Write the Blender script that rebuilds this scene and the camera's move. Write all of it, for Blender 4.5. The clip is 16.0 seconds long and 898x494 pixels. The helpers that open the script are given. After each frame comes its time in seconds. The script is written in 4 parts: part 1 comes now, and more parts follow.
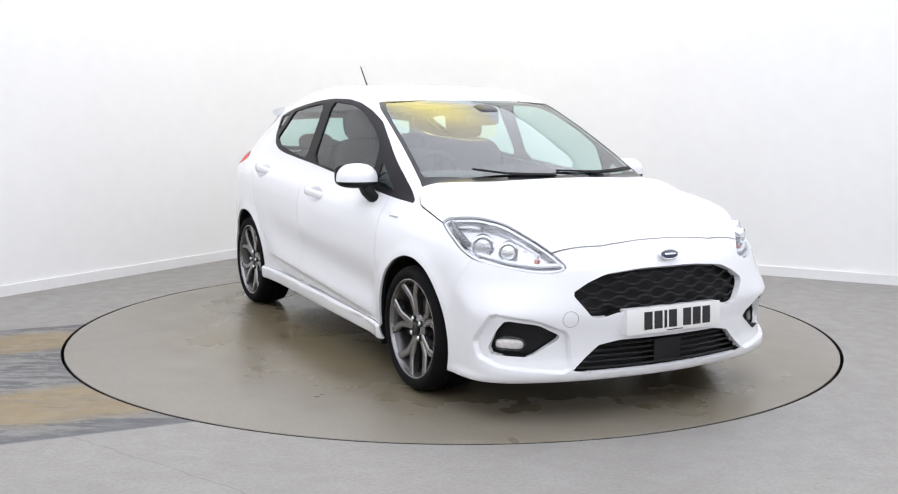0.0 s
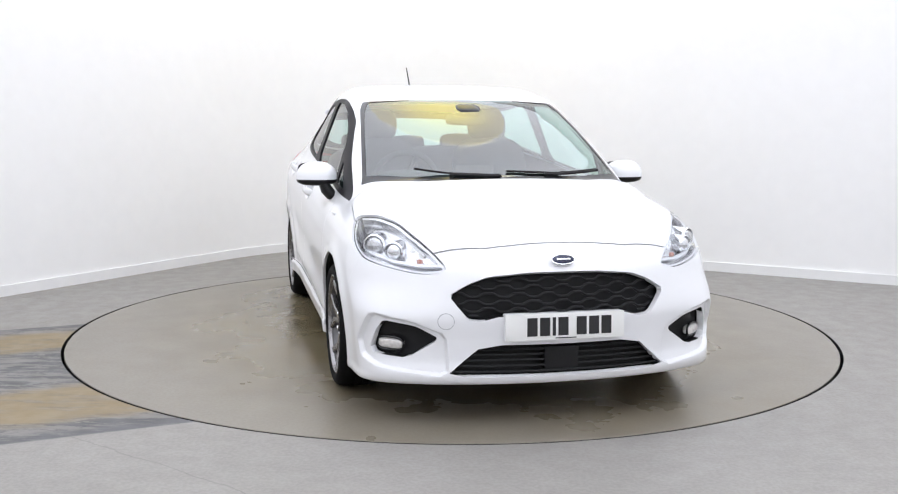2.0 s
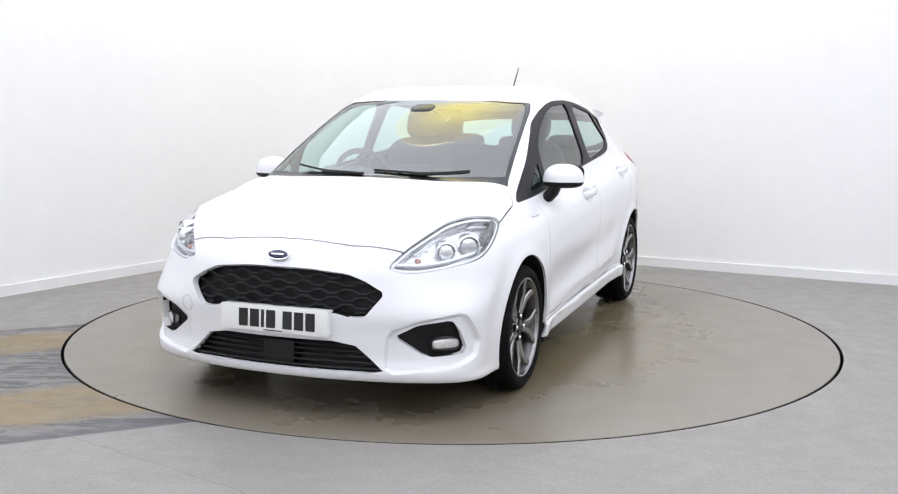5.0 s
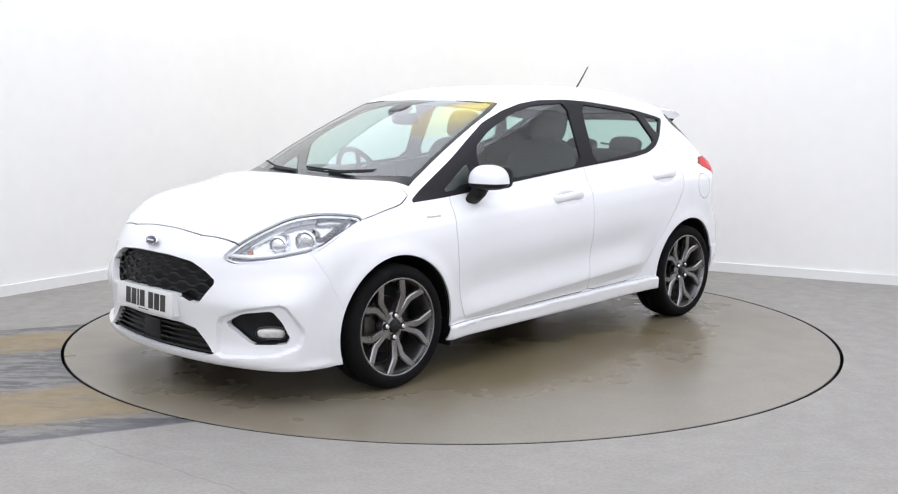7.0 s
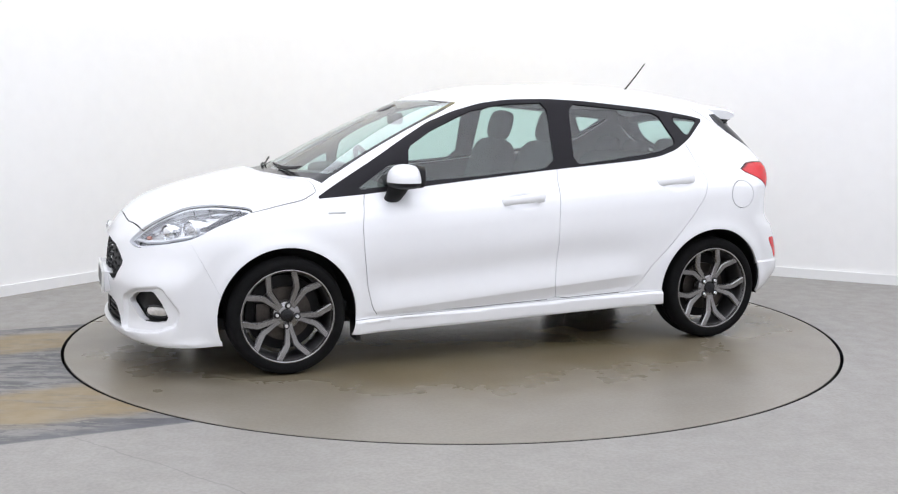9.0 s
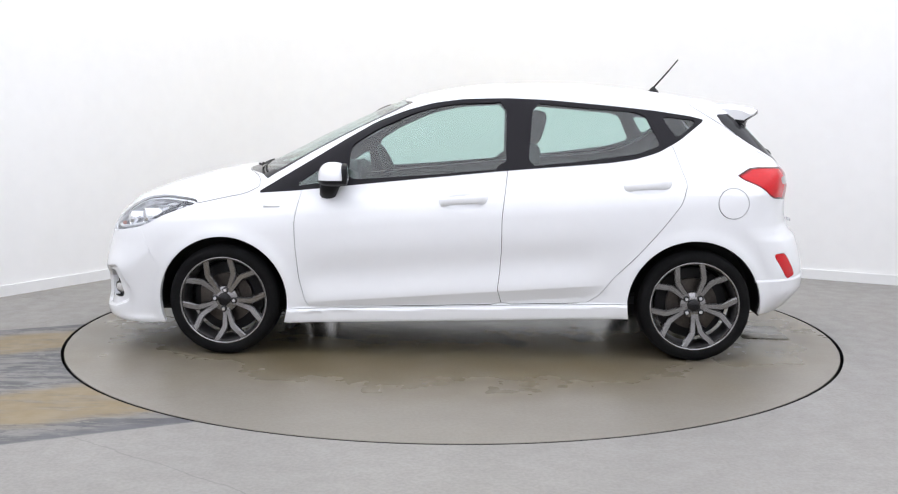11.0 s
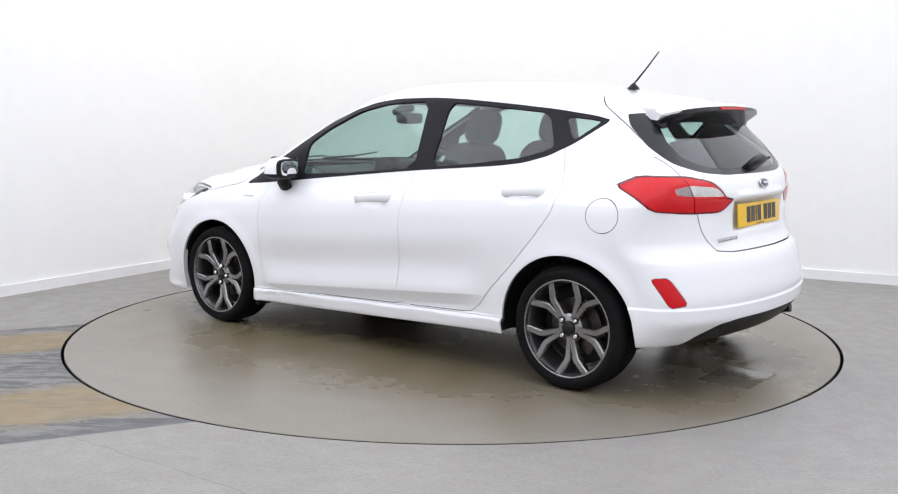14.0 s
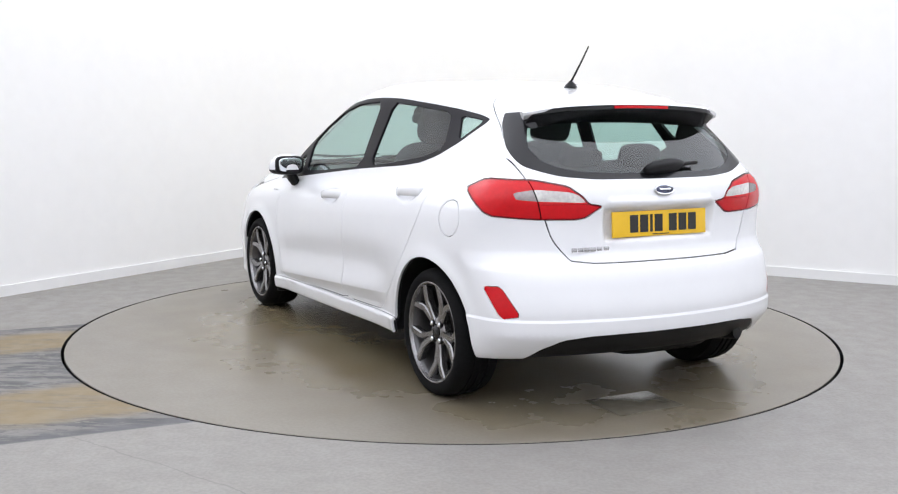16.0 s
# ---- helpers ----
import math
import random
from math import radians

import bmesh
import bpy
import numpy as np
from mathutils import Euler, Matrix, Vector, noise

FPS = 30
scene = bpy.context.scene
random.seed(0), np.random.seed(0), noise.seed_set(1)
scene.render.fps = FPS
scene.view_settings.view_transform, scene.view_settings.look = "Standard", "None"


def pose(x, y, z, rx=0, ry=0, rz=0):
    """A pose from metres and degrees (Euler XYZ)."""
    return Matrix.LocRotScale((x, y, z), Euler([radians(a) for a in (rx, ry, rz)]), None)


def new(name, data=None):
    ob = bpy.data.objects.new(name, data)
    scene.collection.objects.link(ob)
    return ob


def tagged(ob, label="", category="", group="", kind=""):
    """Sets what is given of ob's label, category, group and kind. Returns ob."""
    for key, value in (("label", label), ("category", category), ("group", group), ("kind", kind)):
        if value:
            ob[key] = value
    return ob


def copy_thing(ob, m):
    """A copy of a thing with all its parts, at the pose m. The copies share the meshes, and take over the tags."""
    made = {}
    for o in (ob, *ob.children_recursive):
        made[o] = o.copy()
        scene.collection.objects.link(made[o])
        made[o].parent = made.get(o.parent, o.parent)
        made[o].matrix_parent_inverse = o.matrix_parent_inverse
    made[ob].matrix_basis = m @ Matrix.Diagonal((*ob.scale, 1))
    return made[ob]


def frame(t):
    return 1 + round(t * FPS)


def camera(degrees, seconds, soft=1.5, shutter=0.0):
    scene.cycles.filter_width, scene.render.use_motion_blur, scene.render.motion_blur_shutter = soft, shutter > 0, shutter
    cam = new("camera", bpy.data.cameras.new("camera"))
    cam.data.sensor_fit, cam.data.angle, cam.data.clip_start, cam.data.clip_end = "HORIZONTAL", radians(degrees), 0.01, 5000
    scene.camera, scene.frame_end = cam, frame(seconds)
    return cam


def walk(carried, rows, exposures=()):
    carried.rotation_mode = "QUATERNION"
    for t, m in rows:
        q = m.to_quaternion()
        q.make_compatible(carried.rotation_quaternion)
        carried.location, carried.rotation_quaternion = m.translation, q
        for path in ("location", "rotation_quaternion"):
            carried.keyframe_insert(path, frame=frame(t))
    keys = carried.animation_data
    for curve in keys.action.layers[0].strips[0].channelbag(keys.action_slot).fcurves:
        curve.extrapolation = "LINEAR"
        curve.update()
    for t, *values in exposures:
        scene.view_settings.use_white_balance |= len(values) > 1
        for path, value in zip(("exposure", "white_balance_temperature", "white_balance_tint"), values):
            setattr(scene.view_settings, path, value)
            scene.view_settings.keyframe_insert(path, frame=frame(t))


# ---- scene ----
# ---- camera: stands still ----
cam = camera(48.09, 16.0, soft=1.15)
EYE = pose(0, -6.057, 1.291, 90 - 7.569, 0, 0.197) @ pose(0, 0, 0, 0, 0, 0.382)
walk(cam, [(0.0, EYE), (16.0, EYE)])

# ---- world and light ----
world = bpy.data.worlds.new("world")
scene.world = world
world.use_nodes = True
world.node_tree.nodes["Background"].inputs[0].default_value = (0.8, 0.9, 1.0, 1)
world.node_tree.nodes["Background"].inputs[1].default_value = 0.1
scene.view_settings.exposure = 0.0
PANEL_GLOW = 1.52
TABLE_R = 2.225
ROOM_H = 3.6


# ---- materials ----
def mat(name, color, rough=0.5, metal=0.0, coat=0.0, spread=0.0, scale=40.0, bump=0.0, spec=0.5):
    """Principled surface whose colour varies by spread at two scales."""
    m = bpy.data.materials.new(name)
    m.use_nodes = True
    nt = m.node_tree
    b = nt.nodes["Principled BSDF"]
    b.inputs["Base Color"].default_value = (*color, 1)
    b.inputs["Roughness"].default_value = rough
    b.inputs["Metallic"].default_value = metal
    b.inputs["Coat Weight"].default_value = coat
    b.inputs["Coat Roughness"].default_value = 0.03
    b.inputs["Specular IOR Level"].default_value = spec
    if spread or bump:
        tc = nt.nodes.new("ShaderNodeTexCoord")
        fine, wide = nt.nodes.new("ShaderNodeTexNoise"), nt.nodes.new("ShaderNodeTexNoise")
        fine.inputs["Scale"].default_value, wide.inputs["Scale"].default_value = scale, scale / 12
        fine.inputs["Detail"].default_value = 6
        add = nt.nodes.new("ShaderNodeMath")
        add.operation = "ADD"
        for n, i in ((fine, 0), (wide, 1)):
            nt.links.new(tc.outputs["Object"], n.inputs["Vector"])
            nt.links.new(n.outputs["Fac"], add.inputs[i])
        ramp_node = nt.nodes.new("ShaderNodeMapRange")
        ramp_node.inputs["From Min"].default_value, ramp_node.inputs["From Max"].default_value = 0.6, 1.4
        ramp_node.inputs["To Min"].default_value, ramp_node.inputs["To Max"].default_value = 1 - spread, 1 + spread
        nt.links.new(add.outputs[0], ramp_node.inputs["Value"])
        mul = nt.nodes.new("ShaderNodeVectorMath")
        mul.operation = "SCALE"
        mul.inputs[0].default_value = color
        nt.links.new(ramp_node.outputs[0], mul.inputs["Scale"])
        nt.links.new(mul.outputs[0], b.inputs["Base Color"])
        if bump:
            bn = nt.nodes.new("ShaderNodeBump")
            bn.inputs["Strength"].default_value, bn.inputs["Distance"].default_value = bump, 0.002
            nt.links.new(fine.outputs["Fac"], bn.inputs["Height"])
            nt.links.new(bn.outputs[0], b.inputs["Normal"])
    return m


def glass(name, tint, gloss=1.0, floor_gloss=0.055):
    """Thin tinted glass: sees straight through, mirrors by Fresnel."""
    m = bpy.data.materials.new(name)
    m.use_nodes = True
    nt = m.node_tree
    nt.nodes.remove(nt.nodes["Principled BSDF"])
    clear, mirror, mix, fr = (nt.nodes.new(n) for n in ("ShaderNodeBsdfTransparent", "ShaderNodeBsdfGlossy", "ShaderNodeMixShader", "ShaderNodeLayerWeight"))
    power, scaled = nt.nodes.new("ShaderNodeMath"), nt.nodes.new("ShaderNodeMath")
    power.operation, scaled.operation = "POWER", "MULTIPLY_ADD"
    power.inputs[1].default_value = 4.5
    scaled.inputs[1].default_value, scaled.inputs[2].default_value = 0.7, floor_gloss
    clear.inputs[0].default_value = (*tint, 1)
    mirror.inputs["Roughness"].default_value = 0.01
    mirror.inputs[0].default_value = (gloss, gloss, gloss, 1)
    fr.inputs["Blend"].default_value = 0.5
    nt.links.new(fr.outputs["Facing"], power.inputs[0])
    nt.links.new(power.outputs[0], scaled.inputs[0])
    nt.links.new(scaled.outputs[0], mix.inputs[0])
    nt.links.new(clear.outputs[0], mix.inputs[1])
    nt.links.new(mirror.outputs[0], mix.inputs[2])
    nt.links.new(mix.outputs[0], nt.nodes["Material Output"].inputs[0])
    return m


def glow(name, color, strength):
    m = bpy.data.materials.new(name)
    m.use_nodes = True
    b = m.node_tree.nodes["Principled BSDF"]
    b.inputs["Base Color"].default_value = (*color, 1)
    b.inputs["Emission Color"].default_value = (*color, 1)
    b.inputs["Emission Strength"].default_value = strength
    return m


M_PAINT = mat("white_paint", (0.83, 0.835, 0.855), 0.32, coat=0.8, spread=0.012, scale=14)
M_WALL = mat("wall_paint", (0.89, 0.885, 0.88), 0.75, spread=0.02, scale=9, bump=0.05)
M_TRIM = mat("skirting_paint", (0.84, 0.84, 0.84), 0.4, spread=0.02, scale=9)
M_CEIL = mat("ceiling_paint", (0.8, 0.8, 0.8), 0.9, spread=0.02, scale=5)
M_BLACK = mat("black_plastic", (0.007, 0.007, 0.008), 0.5, spread=0.25, scale=120, bump=0.1, spec=0.28)
M_GLOSSBLACK = mat("gloss_black", (0.008, 0.008, 0.010), 0.2, spread=0.1, spec=0.4)
M_SURROUND = mat("window_surround_black", (0.013, 0.012, 0.015), 0.45, spread=0.1, spec=0.16)
M_RUBBER = mat("tyre_rubber", (0.0075, 0.0075, 0.008), 0.85, spread=0.3, scale=90, bump=0.3, spec=0.12)
M_ALLOY = mat("dark_alloy", (0.27, 0.264, 0.266), 0.25, metal=0.9, spread=0.12, scale=60)
M_BARREL = mat("alloy_barrel", (0.115, 0.113, 0.116), 0.35, metal=0.8, spread=0.2, scale=60)
M_STEEL = mat("brake_steel", (0.075, 0.066, 0.060), 0.4, metal=0.9, spread=0.3, scale=80)
M_CHROME = mat("chrome", (0.85, 0.86, 0.88), 0.08, metal=1.0)
M_SILVER = mat("lamp_silver", (0.80, 0.81, 0.84), 0.28, metal=0.3)
# colour noise here paints in the uneven look of mirror reflections
M_LAMPBOX = mat("lamp_box", (0.60, 0.60, 0.62), 0.18, metal=0.85, spread=0.25, scale=50)
M_GREYLAMP = mat("lamp_grey", (0.085, 0.085, 0.095), 0.25, metal=0.4)
M_RED = mat("red_lens", (0.60, 0.004, 0.010), 0.2, coat=0.15, spread=0.12, scale=60, spec=0.3)
M_REDDARK = mat("dark_red_lens", (0.22, 0.003, 0.008), 0.2, coat=0.15, spread=0.1, spec=0.3)
M_CLEAR = mat("clear_lens_grey", (0.66, 0.64, 0.62), 0.16, metal=0.3, coat=0.4, spread=0.35, scale=70)
M_SMOKE = mat("smoked_lens_grey", (0.30, 0.26, 0.26), 0.15, metal=0.4, coat=0.4, spread=0.4, scale=60)
M_TRIMGREY = mat("shut_line_grey", (0.30, 0.30, 0.32), 0.5)
M_AMBER = mat("amber_lens", (0.50, 0.22, 0.17), 0.25, coat=0.4, spread=0.2)
M_INNER = mat("interior_charcoal", (0.028, 0.030, 0.033), 0.8, spread=0.2, scale=50)
M_SEAT = mat("seat_cloth", (0.035, 0.037, 0.042), 0.9, spread=0.25, scale=150, bump=0.3)
M_HEAD = mat("headlining", (0.42, 0.42, 0.40), 0.9, spread=0.05)
M_PLATE_W = mat("plate_white", (0.80, 0.80, 0.78), 0.3, spread=0.02)
M_PLATE_Y = mat("plate_yellow", (0.85, 0.52, 0.02), 0.3, spread=0.03)
M_INK = mat("plate_black", (0.015, 0.015, 0.016), 0.4)
M_BADGE = mat("badge_blue", (0.012, 0.018, 0.06), 0.2, coat=0.6)
M_GLASS = glass("side_glass", (0.66, 0.82, 0.78), floor_gloss=0.075)
M_SCREEN = glass("windscreen_glass", (0.66, 0.83, 0.785), floor_gloss=0.14)
M_LENS = glass("lamp_glass", (0.96, 0.97, 0.98))
M_MIRROR = mat("mirror_glass", (0.75, 0.78, 0.8), 0.02, metal=1.0)
M_PANEL = glow("light_panel", (0.94, 0.966, 1.045), PANEL_GLOW)
M_WARM = glow("warm_lamp_glow", (1.0, 0.84, 0.28), 4.5)
_nt = M_WARM.node_tree
_tc, _len, _rg = (_nt.nodes.new(n) for n in ("ShaderNodeTexCoord", "ShaderNodeVectorMath", "ShaderNodeMapRange"))
_len.operation = "LENGTH"
_rg.interpolation_type = "SMOOTHSTEP"
for _k, _v in zip(("From Min", "From Max", "To Min", "To Max"), (0.05, 0.88, 0.0, 1.0)):
    _rg.inputs[_k].default_value = _v
_nt.links.new(_tc.outputs["Object"], _len.inputs[0])
_nt.links.new(_len.outputs["Value"], _rg.inputs["Value"])
_mx = _nt.nodes.new("ShaderNodeMix")
_mx.data_type = "RGBA"
_mx.inputs[6].default_value, _mx.inputs[7].default_value = (3.3, 2.95, 1.2, 1), (1.56, 1.58, 1.66, 1)
_nt.links.new(_rg.outputs[0], _mx.inputs[0])
_nt.links.new(_mx.outputs[2], _nt.nodes["Principled BSDF"].inputs["Emission Color"])
_nt.nodes["Principled BSDF"].inputs["Emission Strength"].default_value = 1.0
M_WETPATCH = mat("wet_patch", (0.135, 0.120, 0.092), 0.20, metal=0.0, spread=0.35, scale=14, bump=0.1)


CRACKS = ((0.582, 0.813, -2.651), (0.42, 0.907, -0.487))


def floor_material(name, wet, patch):
    """Grey painted concrete with rusty water stains; wet: standing water under the car; patch: the worn strip beside the turntable."""
    m = mat(name, (0.2, 0.2, 0.2), 0.4)
    nt = m.node_tree
    b = nt.nodes["Principled BSDF"]
    L = nt.links.new

    def node(kind, **inputs):
        n = nt.nodes.new(kind)
        for k, v in inputs.items():
            n.inputs[k.replace("_", " ")].default_value = v
        return n

    def noise_tex(scale, detail=5, rough=0.55, distortion=0.0, squash=None):
        n = node("ShaderNodeTexNoise", Scale=scale, Detail=detail, Roughness=rough, Distortion=distortion)
        src = tc.outputs["Object"]
        if squash:
            mp = nt.nodes.new("ShaderNodeMapping")
            mp.inputs["Rotation"].default_value = (0, 0, squash[0])
            mp.inputs["Scale"].default_value = (squash[1], squash[2], 1)
            L(src, mp.inputs["Vector"])
            src = mp.outputs[0]
        L(src, n.inputs["Vector"])
        return n.outputs["Fac"]

    def rng(src, a, c, lo=0.0, hi=1.0):
        n = nt.nodes.new("ShaderNodeMapRange")
        n.interpolation_type = "SMOOTHSTEP"
        for k, v in zip(("From Min", "From Max", "To Min", "To Max"), (a, c, lo, hi)):
            n.inputs[k].default_value = v
        L(src, n.inputs["Value"])
        return n.outputs[0]

    def mixc(fac, a, c):
        n = nt.nodes.new("ShaderNodeMix")
        n.data_type = "RGBA"
        for s, v in ((n.inputs[0], fac), (n.inputs[6], a), (n.inputs[7], c)):
            if isinstance(v, (tuple, float)):
                s.default_value = (*v, 1) if isinstance(v, tuple) else v
            else:
                L(v, s)
        return n.outputs[2]

    def calc(op, a, c):
        n = nt.nodes.new("ShaderNodeMath")
        n.operation = op
        for i, v in enumerate((a, c)):
            if isinstance(v, (int, float)):
                n.inputs[i].default_value = v
            else:
                L(v, n.inputs[i])
        return n.outputs[0]

    tc = nt.nodes.new("ShaderNodeTexCoord")
    sep = nt.nodes.new("ShaderNodeSeparateXYZ")
    L(tc.outputs["Object"], sep.inputs[0])
    X, Y = sep.outputs[0], sep.outputs[1]
    col = mixc(rng(noise_tex(2.3, 8, 0.65), 0.3, 0.7), (0.262, 0.249, 0.230), (0.290, 0.276, 0.256))
    col = mixc(rng(noise_tex(60, 4), 0.35, 0.65, 0.0, 0.30), col, (0.165, 0.154, 0.142))
    if not wet:
        col = mixc(rng(noise_tex(7, 5, 0.7), 0.66, 0.72, 0.0, 0.35), col, (0.285, 0.272, 0.257))
        col = mixc(rng(noise_tex(38, 3, 0.8), 0.70, 0.74, 0.0, 0.6), col, (0.33, 0.32, 0.30))
        col = mixc(rng(noise_tex(23, 3, 0.8), 0.72, 0.76, 0.0, 0.6), col, (0.09, 0.08, 0.07))
    rough = rng(noise_tex(5), 0.3, 0.7, 0.34, 0.38) if wet else rng(noise_tex(9), 0.3, 0.7, 0.42, 0.55)
    if patch:
        # hairline cracks
        wob = calc("MULTIPLY", calc("SUBTRACT", noise_tex(6, 5), 0.5), 0.06)
        for nx, ny, c in CRACKS:
            line = calc("ABSOLUTE", calc("SUBTRACT", calc("ADD", calc("ADD", calc("MULTIPLY", X, nx), calc("MULTIPLY", Y, ny)), wob), c), 0.0)
            col = mixc(rng(line, 0.002, 0.005, 0.28, 0.0), col, (0.08, 0.075, 0.07))
    if wet:
        # brown film of dirty water, widest under the car
        dist = calc("ADD", calc("MULTIPLY", calc("POWER", calc("DIVIDE", X, 2.1), 2), 1.0), calc("POWER", calc("DIVIDE", Y, 1.45), 2))
        edge = calc("ADD", dist, calc("MULTIPLY", calc("SUBTRACT", noise_tex(1.5, 3, 0.5, 0.4), 0.5), 1.5))
        film = rng(edge, 0.0, 1.9, 1.0, 0.36)
        col = mixc(calc("MULTIPLY", film, 0.85), col, (0.158, 0.120, 0.054))
        pool = rng(calc("ADD", edge, calc("MULTIPLY", calc("SUBTRACT", noise_tex(3.1, 3), 0.5), 1.2)), -0.1, 1.8, 1.0, 0.0)
        rough = calc("SUBTRACT", rough, calc("MULTIPLY", pool, 0.17))
    if patch:
        # worn strip: ochre bands, grey scraped bands
        strip = calc("SUBTRACT", Y, calc("MULTIPLY", X, 0.46))
        band = calc("ADD", strip, calc("MULTIPLY", calc("SUBTRACT", noise_tex(3.0, 6, 0.65, 0.3, (0.43, 0.6, 2.2)), 0.5), 0.28))
        inside = calc("MULTIPLY", rng(strip, 0.985, 1.005, 1.0, 0.0), rng(strip, -1.485, -1.465))
        inside = calc("MULTIPLY", inside, rng(X, -1.0, -0.95, 1.0, 0.0))
        ochre = calc("ADD", calc("MULTIPLY", rng(band, 0.24, 0.36), rng(band, 0.74, 0.86, 1.0, 0.0)), calc("MULTIPLY", rng(band, -1.30, -1.16), rng(band, -0.68, -0.54, 1.0, 0.0)))
        scrape = noise_tex(6.0, 9, 0.75, 0.6, (0.43, 0.5, 2.2))
        base = mixc(rng(scrape, 0.465, 0.515), (0.075, 0.075, 0.082), (0.19, 0.18, 0.168))
        base = mixc(rng(noise_tex(14, 7, 0.75, 0.8, (0.43, 0.5, 1.8)), 0.5, 0.6, 0, 0.6), base, (0.12, 0.116, 0.112))
        base = mixc(rng(noise_tex(9, 6, 0.7, 1.0, (0.43, 0.7, 1.6)), 0.6, 0.68, 0, 0.5), base, (0.26, 0.26, 0.25))
        rim = calc("MAXIMUM", rng(calc("ADD", strip, calc("MULTIPLY", scrape, 0.10)), 0.94, 0.98), rng(calc("SUBTRACT", strip, calc("MULTIPLY", scrape, 0.34)), -1.53, -1.61))
        base = mixc(calc("MULTIPLY", rim, rng(noise_tex(11, 8, 0.75, 0.5, (0.43, 0.5, 1.6)), 0.40, 0.52, 0.15, 1.0)), base, (0.085, 0.085, 0.095))
        base = mixc(calc("MULTIPLY", calc("MULTIPLY", ochre, 0.95), rng(noise_tex(5, 7, 0.7, 0.4, (0.43, 0.6, 2.0)), 0.28, 0.55, 0.35, 1.0)), base, (0.235, 0.175, 0.09))
        col = mixc(inside, col, base)
    L(col, b.inputs["Base Color"])
    L(rough, b.inputs["Roughness"])
    bn = node("ShaderNodeBump", Strength=0.05 if wet else 0.14, Distance=0.002)
    L(noise_tex(45, 4), bn.inputs["Height"])
    L(bn.outputs[0], b.inputs["Normal"])
    return m


M_FLOOR = floor_material("concrete_floor", False, True)
M_DISC = floor_material("turntable_concrete", True, False)


# ---- mesh helpers ----
def mesh_ob(name, verts, faces, material, parent=None, label="", normals=None, smooth=True, sharp=None):
    me = bpy.data.meshes.new(name)
    me.from_pydata([tuple(v) for v in verts], [], [tuple(f) for f in faces])
    me.materials.append(material)
    if smooth:
        me.polygons.foreach_set("use_smooth", [True] * len(me.polygons))
    if normals is not None:
        me.normals_split_custom_set_from_vertices([tuple(n) for n in normals])
    elif smooth and sharp:
        me.set_sharp_from_angle(angle=radians(sharp))
    me.update()
    ob = new(name, me)
    ob.parent = parent
    if label:
        tagged(ob, label=label)
    return ob


def part(name, bm, material, parent, label="", sharp=35):
    me = bpy.data.meshes.new(name)
    bmesh.ops.recalc_face_normals(bm, faces=bm.faces)
    bm.to_mesh(me)
    bm.free()
    me.materials.append(material)
    me.polygons.foreach_set("use_smooth", [True] * len(me.polygons))
    me.set_sharp_from_angle(angle=radians(sharp))
    ob = new(name, me)
    ob.parent = parent
    if label:
        tagged(ob, label=label)
    return ob


def box(lo, hi, bevel=0.0, m=None, seg=2):
    bm = bmesh.new()
    bmesh.ops.create_cube(bm, size=1)
    size, mid = Vector(hi) - Vector(lo), (Vector(hi) + Vector(lo)) / 2
    for v in bm.verts:
        v.co = Vector([v.co[i] * size[i] + mid[i] for i in range(3)])
    if bevel:
        bmesh.ops.bevel(bm, geom=bm.edges[:], offset=bevel, segments=seg, affect="EDGES", profile=0.6)
    if m is not None:
        bmesh.ops.transform(bm, matrix=m, verts=bm.verts)
    return bm


def lathe(profile, n=48, m=None):
    """Profile of (radius, y) spun round the y axis."""
    bm = bmesh.new()
    rings = [[bm.verts.new((r * math.cos(2 * math.pi * i / n), y, r * math.sin(2 * math.pi * i / n))) for i in range(n)] for r, y in profile]
    for a, b in zip(rings, rings[1:]):
        for i in range(n):
            bm.faces.new((a[i], a[(i + 1) % n], b[(i + 1) % n], b[i]))
    if m is not None:
        bmesh.ops.transform(bm, matrix=m, verts=bm.verts)
    return bm


def closed_lathe(profile, n=32, m=None):
    """A lathe whose two ends are capped."""
    bm = lathe(profile, n)
    bmesh.ops.holes_fill(bm, edges=[e for e in bm.edges if e.is_boundary], sides=0)
    if m is not None:
        bmesh.ops.transform(bm, matrix=m, verts=bm.verts)
    return bm


